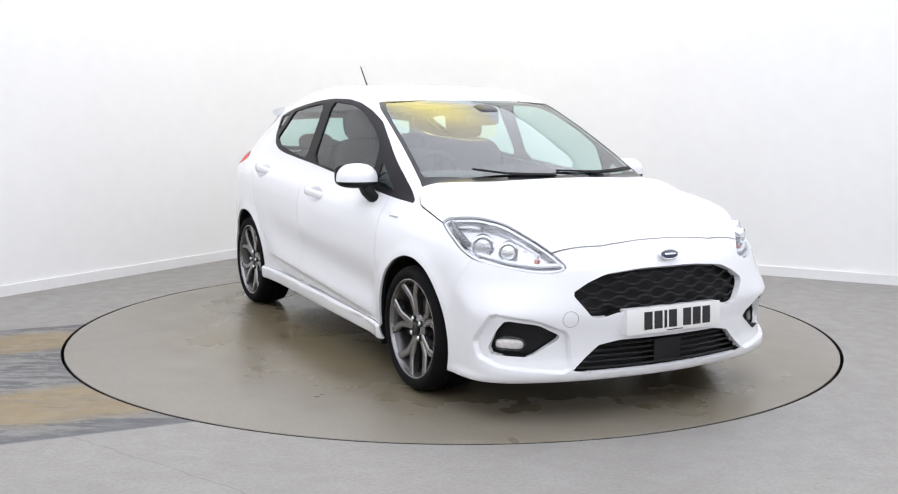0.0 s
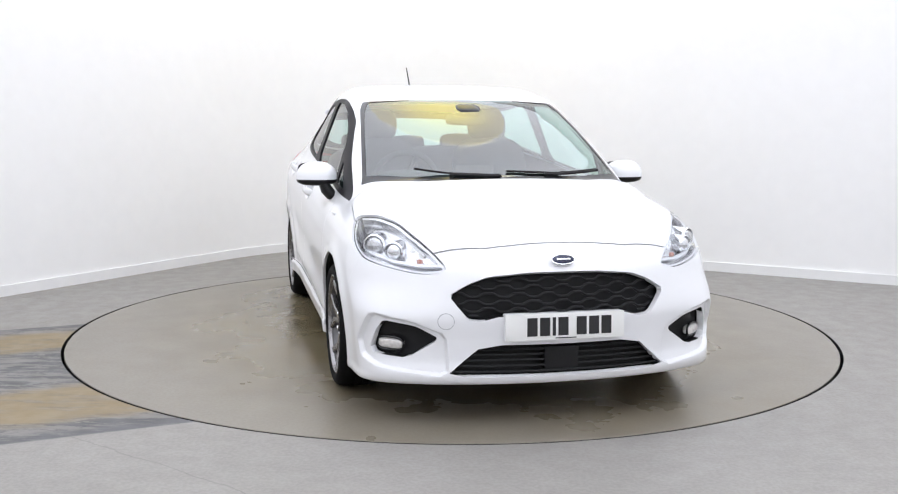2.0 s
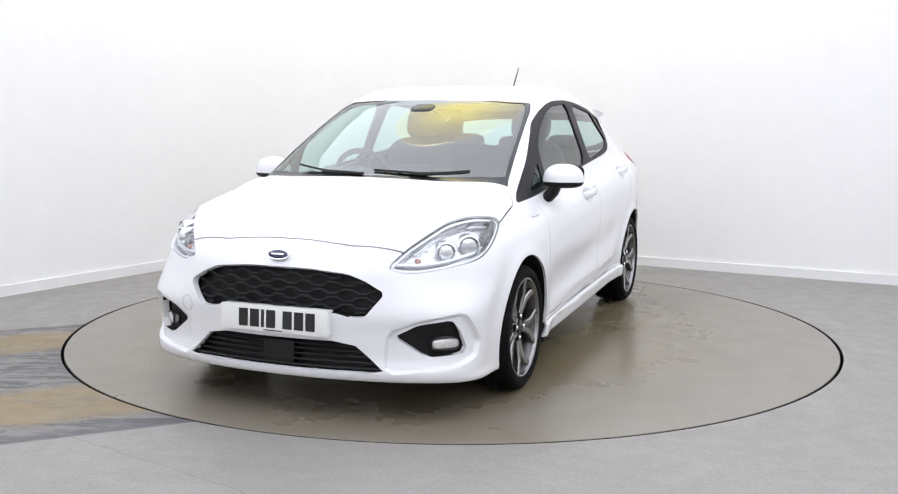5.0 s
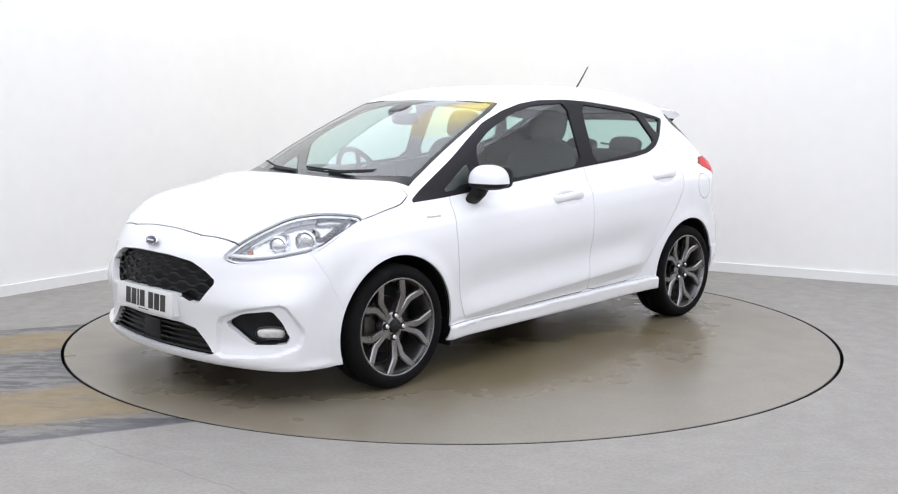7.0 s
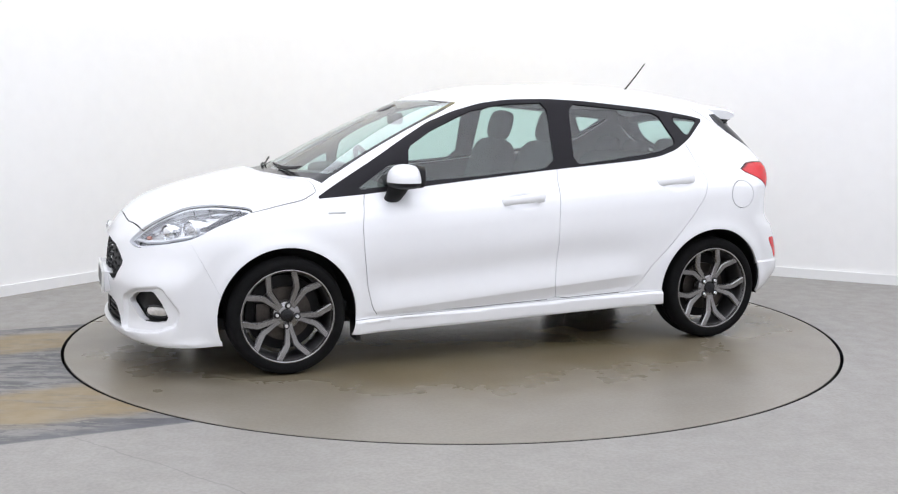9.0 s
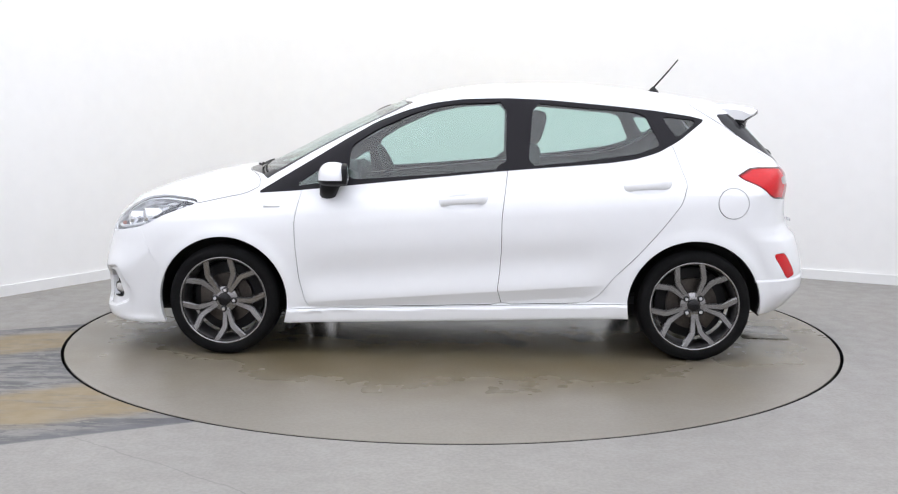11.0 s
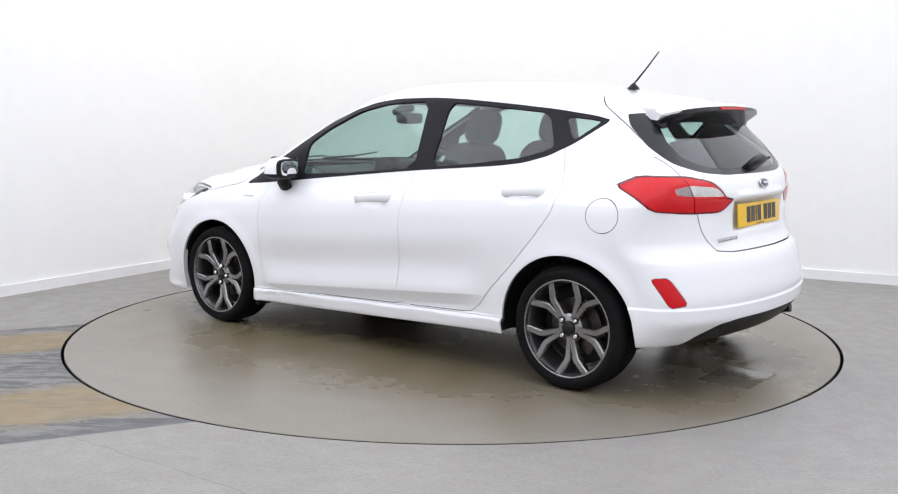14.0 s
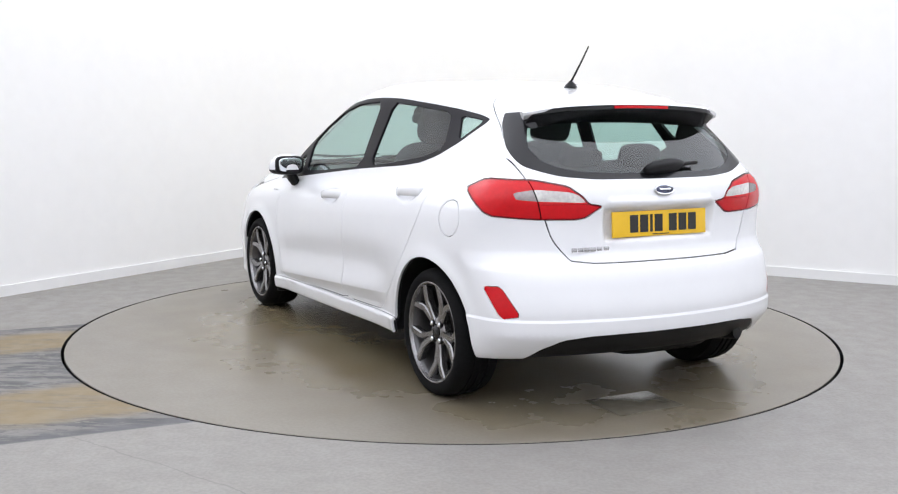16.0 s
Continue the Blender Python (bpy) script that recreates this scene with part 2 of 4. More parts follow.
def tube(points, radius, n=8, closed=False):
    """A round rod along points; radius: one number, or one for each point."""
    bm = bmesh.new()
    pts = [Vector(p) for p in points]
    rad = radius if isinstance(radius, (list, tuple)) else [radius] * len(pts)
    rings = []
    for i, p in enumerate(pts):
        a, b = (pts[i - 1], pts[(i + 1) % len(pts)]) if closed else (pts[max(i - 1, 0)], pts[min(i + 1, len(pts) - 1)])
        t = (b - a).normalized()
        s = t.cross(Vector((0, 0, 1)) if abs(t.z) < 0.9 else Vector((1, 0, 0))).normalized()
        u = s.cross(t)
        rings.append([bm.verts.new(p + rad[i] * (math.cos(2 * math.pi * k / n) * s + math.sin(2 * math.pi * k / n) * u)) for k in range(n)])
    pairs = list(zip(rings, rings[1:])) + ([(rings[-1], rings[0])] if closed else [])
    for a, b in pairs:
        for k in range(n):
            bm.faces.new((a[k], a[(k + 1) % n], b[(k + 1) % n], b[k]))
    if not closed:
        bm.faces.new(rings[0]), bm.faces.new(rings[-1])
    return bm


def pillow(mid, half, e1=0.5, e2=0.5, n=20, m=None, keep=None):
    """A rounded block (superellipsoid). keep(v): which points stay."""
    bm = bmesh.new()
    bmesh.ops.create_uvsphere(bm, u_segments=n * 2, v_segments=n, radius=1)
    for v in bm.verts:
        x, y, z = v.co
        h = math.hypot(x, y)
        sg = lambda a, e: math.copysign(abs(a) ** e, a)
        cx, cy = (x / h, y / h) if h > 1e-6 else (0, 0)
        r = abs(h) ** e1
        v.co = Vector((half[0] * r * sg(cx, e2), half[1] * r * sg(cy, e2), half[2] * sg(z, e1)))
    if m is not None:
        bmesh.ops.transform(bm, matrix=m, verts=bm.verts)
    bmesh.ops.translate(bm, vec=Vector(mid), verts=bm.verts)
    if keep:
        bmesh.ops.delete(bm, geom=[v for v in bm.verts if not keep(v.co)], context="VERTS")
    return bm


def prism(outline, lo, hi, axis, bevel=0.0):
    """A flat shape given by 2D points, extruded from lo to hi along axis (0: x, points are y, z; 1: y, points are x, z; 2: z)."""
    bm = bmesh.new()
    def at(p, d):
        return {0: (d, p[0], p[1]), 1: (p[0], d, p[1]), 2: (p[0], p[1], d)}[axis]
    a = [bm.verts.new(at(p, lo)) for p in outline]
    b = [bm.verts.new(at(p, hi)) for p in outline]
    bm.faces.new(a), bm.faces.new(b[::-1])
    for i in range(len(a)):
        j = (i + 1) % len(a)
        bm.faces.new((a[i], b[i], b[j], a[j]))
    if bevel:
        bmesh.ops.bevel(bm, geom=bm.edges[:], offset=bevel, segments=2, affect="EDGES")
    return bm


# ---- the room ----
CORNER, LEFT_END, RIGHT_END = Vector((-1.193, 4.037)), Vector((-5.48, -2.95)), Vector((5.89, 0.31))
BACK_END = Vector((1.6, -10.3))


def room_plan():
    """The room's plan, with a rounded far corner."""
    a = CORNER + (LEFT_END - CORNER).normalized() * 1.6
    b = CORNER + (RIGHT_END - CORNER).normalized() * 1.6
    bend = [(a * (1 - t) ** 2 + CORNER * 2 * t * (1 - t) + b * t * t) for t in [i / 16 for i in range(17)]]
    return bend, [RIGHT_END, BACK_END, LEFT_END]


def wall(name, pts, thick, lo, hi, material, label):
    bm = bmesh.new()
    out = []
    for i, p in enumerate(pts):
        d = (pts[min(i + 1, len(pts) - 1)] - pts[max(i - 1, 0)]).normalized()
        out.append(p + Vector((-d.y, d.x)) * thick)
    rows = [[bm.verts.new((q.x, q.y, z)) for q in line] for line, z in ((pts, lo), (pts, hi), (out, hi), (out, lo))]
    for a, b in zip(rows, rows[1:] + rows[:1]):
        for i in range(len(pts) - 1):
            bm.faces.new((a[i], a[i + 1], b[i + 1], b[i]))
    for i in (0, len(pts) - 1):
        bm.faces.new([r[i] for r in rows])
    ob = part(name, bm, material, None, sharp=20)
    return tagged(ob, label=label, category="wall" if "wall" in name else "skirting", kind="structure")


bend, ends = room_plan()
sweep_wall = [LEFT_END] + bend + [RIGHT_END]
wall("wall_north", sweep_wall, 0.15, 0, ROOM_H, M_WALL, "smooth white studio wall with a rounded corner")
wall("wall_east", [RIGHT_END, BACK_END], 0.15, 0, ROOM_H, M_WALL, "plain white studio wall")
wall("wall_south", [BACK_END, LEFT_END], 0.15, 0, ROOM_H, M_WALL, "plain white studio wall")
wall("baseboard", sweep_wall, -0.016, 0.0, 0.077, M_TRIM, "low white skirting board along the studio wall")
bm = bmesh.new()
cv = [bm.verts.new((p.x, p.y, ROOM_H)) for p in sweep_wall + [BACK_END]]
cw = [bm.verts.new((p.x, p.y, ROOM_H + 0.1)) for p in sweep_wall + [BACK_END]]
bm.faces.new(cv), bm.faces.new(cw)
for i in range(len(cv)):
    j = (i + 1) % len(cv)
    bm.faces.new((cv[i], cv[j], cw[j], cw[i]))
tagged(part("ceiling", bm, M_CEIL, None), label="plain white studio ceiling", category="ceiling", kind="structure")


def floor():
    plan = sweep_wall + [BACK_END]
    n = 360
    verts, faces = [], []
    for i in range(n):
        a = 2 * math.pi * i / n
        d = Vector((math.cos(a), math.sin(a)))
        far = 99.0
        for p, q in zip(plan, plan[1:] + plan[:1]):
            e = q - p
            det = d.x * -e.y + d.y * e.x
            if abs(det) < 1e-9:
                continue
            t = (p.x * -e.y + p.y * e.x) / det
            s = (d.x * p.y - d.y * p.x) / det
            if t > 0 and -1e-6 <= s <= 1 + 1e-6:
                far = min(far, t)
        r = TABLE_R + 0.017
        verts += [(d.x * r, d.y * r, -0.15), (d.x * r, d.y * r, 0.0), (d.x * (far + 0.1), d.y * (far + 0.1), 0.0)]
    for i in range(n):
        j = (i + 1) % n
        faces += [(3 * i, 3 * j, 3 * j + 1, 3 * i + 1), (3 * i + 1, 3 * j + 1, 3 * j + 2, 3 * i + 2)]
    ob = mesh_ob("floor", verts, faces, M_FLOOR, sharp=30)
    tagged(ob, label="grey painted concrete floor with a worn ochre strip", category="floor", kind="structure")


floor()
# shade in the gap is put into colour: outer wall and pit are black
tagged(part("floor_gap_shade", lathe([(TABLE_R + 0.0155, -0.0025), (TABLE_R + 0.0155, -0.15)], 360, pose(0, 0, 0, 90)), M_BLACK, None), label="black ring painting the shade in the turntable gap", category="floor", kind="structure")
pit = tagged(part("floor_pit", closed_lathe([(TABLE_R + 0.01, 0), (TABLE_R + 0.01, -0.02)], 96, pose(0, 0, -0.15, 90)), M_BLACK, None), label="dark pit under the turntable", category="floor", kind="structure")


def ceiling_light():
    """One stretched luminous membrane under the whole ceiling, in a thin frame."""
    plan = [Vector((0.6, -1.9)) + (p - Vector((0.6, -1.9))) * 0.985 for p in sweep_wall + [BACK_END]]
    e = new("ceiling_light")
    e.matrix_basis = pose(0.6, -1.9, ROOM_H - 0.06)
    flat = [(p.x - 0.6, p.y + 1.9) for p in plan]
    part("diffuser", prism(flat, -0.012, 0.0, 2), M_PANEL, e, "glowing white membrane")
    part("frame", tube([(x * 1.004, y * 1.004, 0.0) for x, y in flat], 0.018, 6, True), M_TRIM, e)
    tagged(e, label="luminous white membrane ceiling over the whole studio", category="ceiling light")
    w = new("warm_lamp")
    w.matrix_basis = pose(-0.05, 1.75, ROOM_H - 0.09)
    part("lamp_disc", closed_lathe([(0.90, 0.0), (0.90, 0.008), (0.89, 0.012)], 48, pose(0, 0, 0, 90)), M_WARM, w, "glowing warm yellow disc")
    tagged(w, label="round warm yellow lamp under the ceiling", category="ceiling light")


ceiling_light()

# ---- the turntable ----
table = new("turntable")
part("disc", closed_lathe([(TABLE_R - 0.003, 0.0), (TABLE_R, -0.004), (TABLE_R, -0.12)], 360, pose(0, 0, 0, 90)), M_DISC, table, sharp=30)
# added black band: paints the gap's shade onto the disc's side
part("gap_shade_band", lathe([(TABLE_R + 0.001, -0.002), (TABLE_R + 0.001, -0.12)], 360, pose(0, 0, 0, 90)), M_BLACK, table, "black band painting the gap's shade on the disc side")
tagged(table, label="round grey concrete turntable with brown wet stains", category="turntable")
# ---- the car's outer skin: a smooth solid bounded by profile curves ----
def curve(x, knots):
    """Smooth monotone curve through (position, value) knots."""
    k = np.array(sorted(knots), float)
    px, py = k[:, 0], k[:, 1]
    h = np.diff(px)
    d = np.diff(py) / h
    m = np.zeros(len(px))
    same = d[:-1] * d[1:] > 0
    w1, w2 = 2 * h[1:] + h[:-1], h[1:] + 2 * h[:-1]
    with np.errstate(divide="ignore", invalid="ignore"):
        m[1:-1] = np.where(same, (w1 + w2) / (w1 / d[:-1] + w2 / d[1:]), 0)
    m[0], m[-1] = d[0], d[-1]
    q = np.clip(np.asarray(x, float), px[0], px[-1])
    i = np.clip(np.searchsorted(px, q) - 1, 0, len(h) - 1)
    t = (q - px[i]) / h[i]
    a, b = t * t, t * t * t
    return (2 * b - 3 * a + 1) * py[i] + (b - 2 * a + t) * h[i] * m[i] + (3 * a - 2 * b) * py[i + 1] + (b - a) * h[i] * m[i + 1]


def ramp(x, a, b):
    t = np.clip((x - a) / (b - a), 0, 1)
    return t * t * (3 - 2 * t)


def blend_max(a, b, r):
    h = np.clip(0.5 + 0.5 * (a - b) / r, 0, 1)
    return b + (a - b) * h + r * h * (1 - h)


ROOFLINE = [(2.12, 0.55), (2.06, 0.68), (2.0, 0.755), (1.9, 0.822), (1.8, 0.868), (1.65, 0.918), (1.5, 0.958), (1.38, 0.986), (1.29, 0.998),
            (1.25, 0.990), (1.2, 0.998), (1.11, 1.036), (0.93, 1.126), (0.75, 1.214), (0.57, 1.297), (0.39, 1.372), (0.19, 1.431), (-0.12, 1.476),
            (-0.46, 1.486), (-0.8, 1.473), (-1.0, 1.452), (-1.3, 1.408), (-1.5, 1.375), (-1.9, 1.31)]
HALF_WIDTH = [(2.1, 0.79), (1.7, 0.838), (1.4, 0.858), (1.0, 0.862), (0.3, 0.862), (-0.9, 0.862), (-1.25, 0.858), (-1.5, 0.838), (-1.7, 0.815), (-2.0, 0.78)]
SECTION = [(0.1, 0.05), (0.22, 0.03), (0.35, 0.02), (0.5, 0.008), (0.65, 0.0), (0.75, 0.003), (0.83, 0.018), (0.88, 0.042), (0.93, 0.078), (0.98, 0.1),
           (1.05, 0.122), (1.15, 0.155), (1.25, 0.19), (1.35, 0.228), (1.45, 0.275), (1.6, 0.35)]
NOSE = [(0.1, 1.97), (0.19, 2.045), (0.23, 2.07), (0.30, 2.058), (0.38, 2.062), (0.48, 2.074), (0.58, 2.066), (0.66, 2.048), (0.72, 2.02), (0.78, 1.985), (1.0, 1.8), (1.6, 1.0)]
TAIL = [(0.1, -1.74), (0.22, -1.80), (0.32, -1.90), (0.40, -1.955), (0.47, -1.955), (0.58, -1.935), (0.65, -1.912), (0.69, -1.878), (0.74, -1.852),
        (0.85, -1.842), (0.93, -1.848), (0.99, -1.835), (1.05, -1.79), (1.15, -1.70), (1.28, -1.575), (1.4, -1.46), (1.6, -1.27)]
UNDERSIDE = [(2.1, 0.195), (1.6, 0.178), (0.9, 0.19), (-0.9, 0.238), (-1.57, 0.262), (-2.0, 0.29)]


def skin(x, y, z):
    """Negative inside the car's outer skin, positive outside, in metres."""
    y = np.abs(y)
    # side
    zs = z + 0.07 * x * (1 - ramp(z, 1.0, 1.3))
    wide = curve(x, HALF_WIDTH) - curve(zs, SECTION)
    wide = wide - np.clip(z - 0.9, 0, 1) / 0.38 * curve(x, [(2, 0.0), (0, 0.0), (-0.5, 0.012), (-0.9, 0.04), (-1.3, 0.085), (-1.6, 0.10), (-2, 0.11)])
    wide = wide - 0.03 * ramp(x, 0.75, 1.15) * ramp(z, 0.78, 0.95)
    crease = 0.365 - 0.072 * x
    along = ramp(x, -0.85, -0.6) * (1 - ramp(x, 0.72, 0.9))
    up = z - crease
    wide = wide + along * np.where(up > 0, 0.012 * np.exp(-(np.clip(up, 0, 1) / 0.07) ** 2), 0.012 - 0.026 * np.clip(-up / 0.06, 0, 1))
    wide = wide - along * 0.012 * np.exp(-((up - 0.15) / 0.09) ** 2)
    wide = wide + 0.024 * (1 - ramp(z, 0.282 - 0.028 * x, 0.302 - 0.028 * x)) * ramp(x, -0.95, -0.9) * (1 - ramp(x, 0.88, 0.93))
    for cx, r in ((1.246, 0.345), (-1.24, 0.35)):
        d = np.hypot(x - cx, z - 0.312) - r
        wide = wide + 0.012 * np.exp(-(d / 0.045) ** 2) * (z > 0.15)
    side = (y - wide) * 0.93
    # top
    sweep = curve(x, [(2.1, 0.02), (1.6, 0.10), (1.3, 0.27), (0.9, 0.30), (0.4, 0.30), (0.0, 0.12), (-0.5, 0.0), (-2, 0.0)])
    crown = curve(x, [(2.1, 0.10), (1.4, 0.10), (1.2, 0.07), (-2, 0.075)])
    top = (z - curve(x + sweep * y * y, ROOFLINE) + crown * y * y) * curve(x, [(2.1, 0.7), (1.9, 0.85), (1.6, 0.95), (1.3, 0.95), (1.0, 0.9), (0.4, 0.92), (-0.2, 1.0), (-2, 1.0)])
    # front and back
    round_f = curve(z, [(0.1, 0.8), (0.45, 0.82), (0.62, 1.12), (0.9, 1.25)])
    front = (x - curve(z, NOSE) + round_f * (0.32 * y ** 2 + 0.30 * y ** 6)) * 0.9
    round_b = curve(z, [(0.2, 1.0), (0.65, 1.0), (0.9, 0.9), (1.3, 0.75)])
    back = (curve(z, TAIL) + round_b * (0.27 * y ** 2 + 0.30 * y ** 6) - x) * curve(z, [(0.1, 0.9), (0.9, 0.95), (1.1, 0.75), (1.4, 0.72)])
    under = curve(x, UNDERSIDE) - z
    f = blend_max(side, top, 0.10)
    f = blend_max(f, front, 0.08)
    f = blend_max(f, back, 0.075)
    return blend_max(f, under, 0.02)


def slope(p, e=0.002):
    """Unit normals of the skin at the points p."""
    x, y, z = p.T
    g = np.stack([skin(x + e, y, z) - skin(x - e, y, z), skin(x, y + e, z) - skin(x, y - e, z), skin(x, y, z + e) - skin(x, y, z - e)], 1)
    return g / np.maximum(np.linalg.norm(g, axis=1, keepdims=True), 1e-9)


def settle(p, times=3):
    """Points moved onto the skin."""
    e = 0.002
    for _ in range(times):
        x, y, z = p.T
        g = np.stack([skin(x + e, y, z) - skin(x - e, y, z), skin(x, y + e, z) - skin(x, y - e, z), skin(x, y, z + e) - skin(x, y, z - e)], 1) / (2 * e)
        f = skin(x, y, z)
        p = p - np.clip(f / np.maximum((g * g).sum(1), 0.05), -0.01, 0.01)[:, None] * g
    return p


# ---- cutting the skin into panels ----
def skin_mesh(h=0.0128):
    """Surface nets over the skin: points on it and triangles."""
    xs, zs = np.arange(-2.06, 2.16, h), np.arange(0.13, 1.56, h)
    yh = (np.arange(0, 74) + 0.5) * h
    g = np.meshgrid(xs, yh, zs, indexing="ij")
    half = skin(g[0].ravel(), g[1].ravel(), g[2].ravel()).reshape(g[0].shape)
    val = np.concatenate([half[:, ::-1], half], 1)
    ys = np.concatenate([-yh[::-1], yh])
    neg = val < 0
    nx, ny, nz = (s - 1 for s in val.shape)
    total, count = np.zeros((nx, ny, nz, 3)), np.zeros((nx, ny, nz))
    for ax in range(3):
        lo = [slice(None)] * 3
        hi = [slice(None)] * 3
        lo[ax], hi[ax] = slice(0, -1), slice(1, None)
        a, b = val[tuple(lo)], val[tuple(hi)]
        cross = (a < 0) != (b < 0)
        with np.errstate(divide="ignore", invalid="ignore"):
            t = np.where(cross, a / (a - b), 0)
        o1, o2 = [k for k in range(3) if k != ax]
        for d1 in (0, 1):
            for d2 in (0, 1):
                s = [slice(None)] * 3
                s[o1] = slice(d1, val.shape[o1] - 1 + d1)
                s[o2] = slice(d2, val.shape[o2] - 1 + d2)
                c = cross[tuple(s)]
                total[..., ax] += np.where(c, t[tuple(s)], 0)
                total[..., o1] += c * d1
                total[..., o2] += c * d2
                count += c
    act = count > 0
    index = -np.ones(act.shape, int)
    index[act] = np.arange(act.sum())
    where = np.argwhere(act) + total[act] / count[act][:, None]
    verts = np.stack([xs[0] + where[:, 0] * h, ys[0] + where[:, 1] * h, zs[0] + where[:, 2] * h], 1)
    quads = []
    for ax in range(3):
        o1, o2 = (ax + 1) % 3, (ax + 2) % 3
        lo = [slice(None)] * 3
        hi = [slice(None)] * 3
        lo[ax], hi[ax] = slice(0, -1), slice(1, None)
        cross = neg[tuple(lo)] != neg[tuple(hi)]
        at = np.argwhere(cross)
        keep = (at[:, o1] > 0) & (at[:, o2] > 0) & (at[:, o1] < val.shape[o1] - 1) & (at[:, o2] < val.shape[o2] - 1)
        at = at[keep]
        inside_first = neg[tuple(at.T)]
        ids = []
        for d1, d2 in ((1, 1), (0, 1), (0, 0), (1, 0)):
            c = at.copy()
            c[:, o1] -= d1
            c[:, o2] -= d2
            ids.append(index[tuple(c.T)])
        q = np.stack(ids, 1)
        q[~inside_first] = q[~inside_first][:, ::-1]
        quads.append(q)
    q = np.concatenate(quads)
    verts = settle(verts)
    d1 = np.linalg.norm(verts[q[:, 0]] - verts[q[:, 2]], axis=1)
    d2 = np.linalg.norm(verts[q[:, 1]] - verts[q[:, 3]], axis=1)
    short = d1 <= d2
    tris = np.concatenate([q[short][:, [0, 1, 2]], q[short][:, [0, 2, 3]], q[~short][:, [0, 1, 3]], q[~short][:, [1, 2, 3]]])
    return verts, tris


class Skin:
    def __init__(self):
        self.v, self.f = skin_mesh()
        self.tag = np.zeros(len(self.f), int)
        self.names = ["shell"]

    def mid(self):
        return self.v[self.f].mean(1)

    def split(self, phi, sel):
        """Cut the chosen triangles along phi = 0 and return phi at every triangle's middle."""
        p = phi(self.v)
        p = np.where(np.abs(p) < 1e-6, 1e-6, p)
        s = p[self.f] > 0
        n = s.sum(1)
        mixed = sel & (n > 0) & (n < 3)
        f, tg = self.f[mixed], self.tag[mixed]
        s = s[mixed]
        lone = np.where((s.sum(1) == 1)[:, None], s, ~s).argmax(1)
        r = np.arange(len(f))
        a, b, c = f[r, lone], f[r, (lone + 1) % 3], f[r, (lone + 2) % 3]
        e = np.concatenate([np.stack([a, b], 1), np.stack([a, c], 1)])
        e = np.sort(e, 1)
        u, inv = np.unique(e, axis=0, return_inverse=True)
        inv = inv.ravel()
        t = (p[u[:, 0]] / (p[u[:, 0]] - p[u[:, 1]]))[:, None]
        fresh = self.v[u[:, 0]] * (1 - t) + self.v[u[:, 1]] * t
        ids = len(self.v) + inv
        pp, qq = ids[: len(f)], ids[len(f):]
        self.v = np.concatenate([self.v, fresh])
        self.f = np.concatenate([self.f[~mixed], np.stack([a, pp, qq], 1), np.stack([pp, b, c], 1), np.stack([pp, c, qq], 1)])
        self.tag = np.concatenate([self.tag[~mixed], tg, tg, tg])
        return phi(self.mid())

    def ids(self, name):
        if name not in self.names:
            self.names.append(name)
        return self.names.index(name)

    def carve(self, name, phi, where, source=("shell",), gap=0.0):
        """Give the part of the source panels inside phi < 0 its own name; a gap is left open round it."""
        def sel():
            ok = np.isin(self.tag, [self.names.index(s) for s in source if s in self.names])
            return ok & where(self.mid())
        if gap:
            d = self.split(lambda v: phi(v) - gap, sel())
            d2 = self.split(lambda v: phi(v) + gap, sel())
            d = phi(self.mid())
            ok = sel()
            self.tag[ok & (np.abs(d) < gap)] = self.ids("gap")
            self.tag[ok & (d <= -gap)] = self.ids(name)
        else:
            d = self.split(phi, sel())
            self.tag[sel() & (d < 0)] = self.ids(name)

    def panel(self, name, tags, material, parent, label="", keep=None, depth=0.012, sink=0.0, along=None):
        """A sheet-metal panel with turned-in edges out of the triangles that carry one of the tags."""
        ok = np.isin(self.tag, [self.names.index(t) for t in tags if t in self.names])
        if keep is not None:
            ok &= keep(self.mid())
        f = self.f[ok]
        if not len(f):
            return None
        used, inv = np.unique(f, return_inverse=True)
        f = inv.reshape(f.shape)
        nrm = self.n[used]
        inward = nrm if along is None else np.tile(np.array(along, float) / np.linalg.norm(along), (len(used), 1))
        v = self.p[used] - inward * sink
        e = np.concatenate([f[:, [0, 1]], f[:, [1, 2]], f[:, [2, 0]]])
        key = np.sort(e, 1)
        _, first_at, cnt = np.unique(key, axis=0, return_index=True, return_counts=True)
        rim = e[first_at[cnt == 1]]
        faces = f.tolist()
        if depth:
            k = len(v)
            m = len(rim)
            inner = v[rim] - inward[rim] * depth
            rv = np.concatenate([v[rim[:, 0]], v[rim[:, 1]], inner[:, 1], inner[:, 0]])
            d = np.cross(v[rim[:, 1]] - v[rim[:, 0]], nrm[rim[:, 0]])
            d /= np.maximum(np.linalg.norm(d, axis=1, keepdims=True), 1e-9)
            v = np.concatenate([v, rv])
            if depth < 0:
                d = -d
            nrm = np.concatenate([nrm, d, d, d, d])
            faces += [(k + i + m, k + i, k + i + 3 * m, k + i + 2 * m) for i in range(m)]
        return mesh_ob(name, v, faces, material, parent, label, normals=nrm)


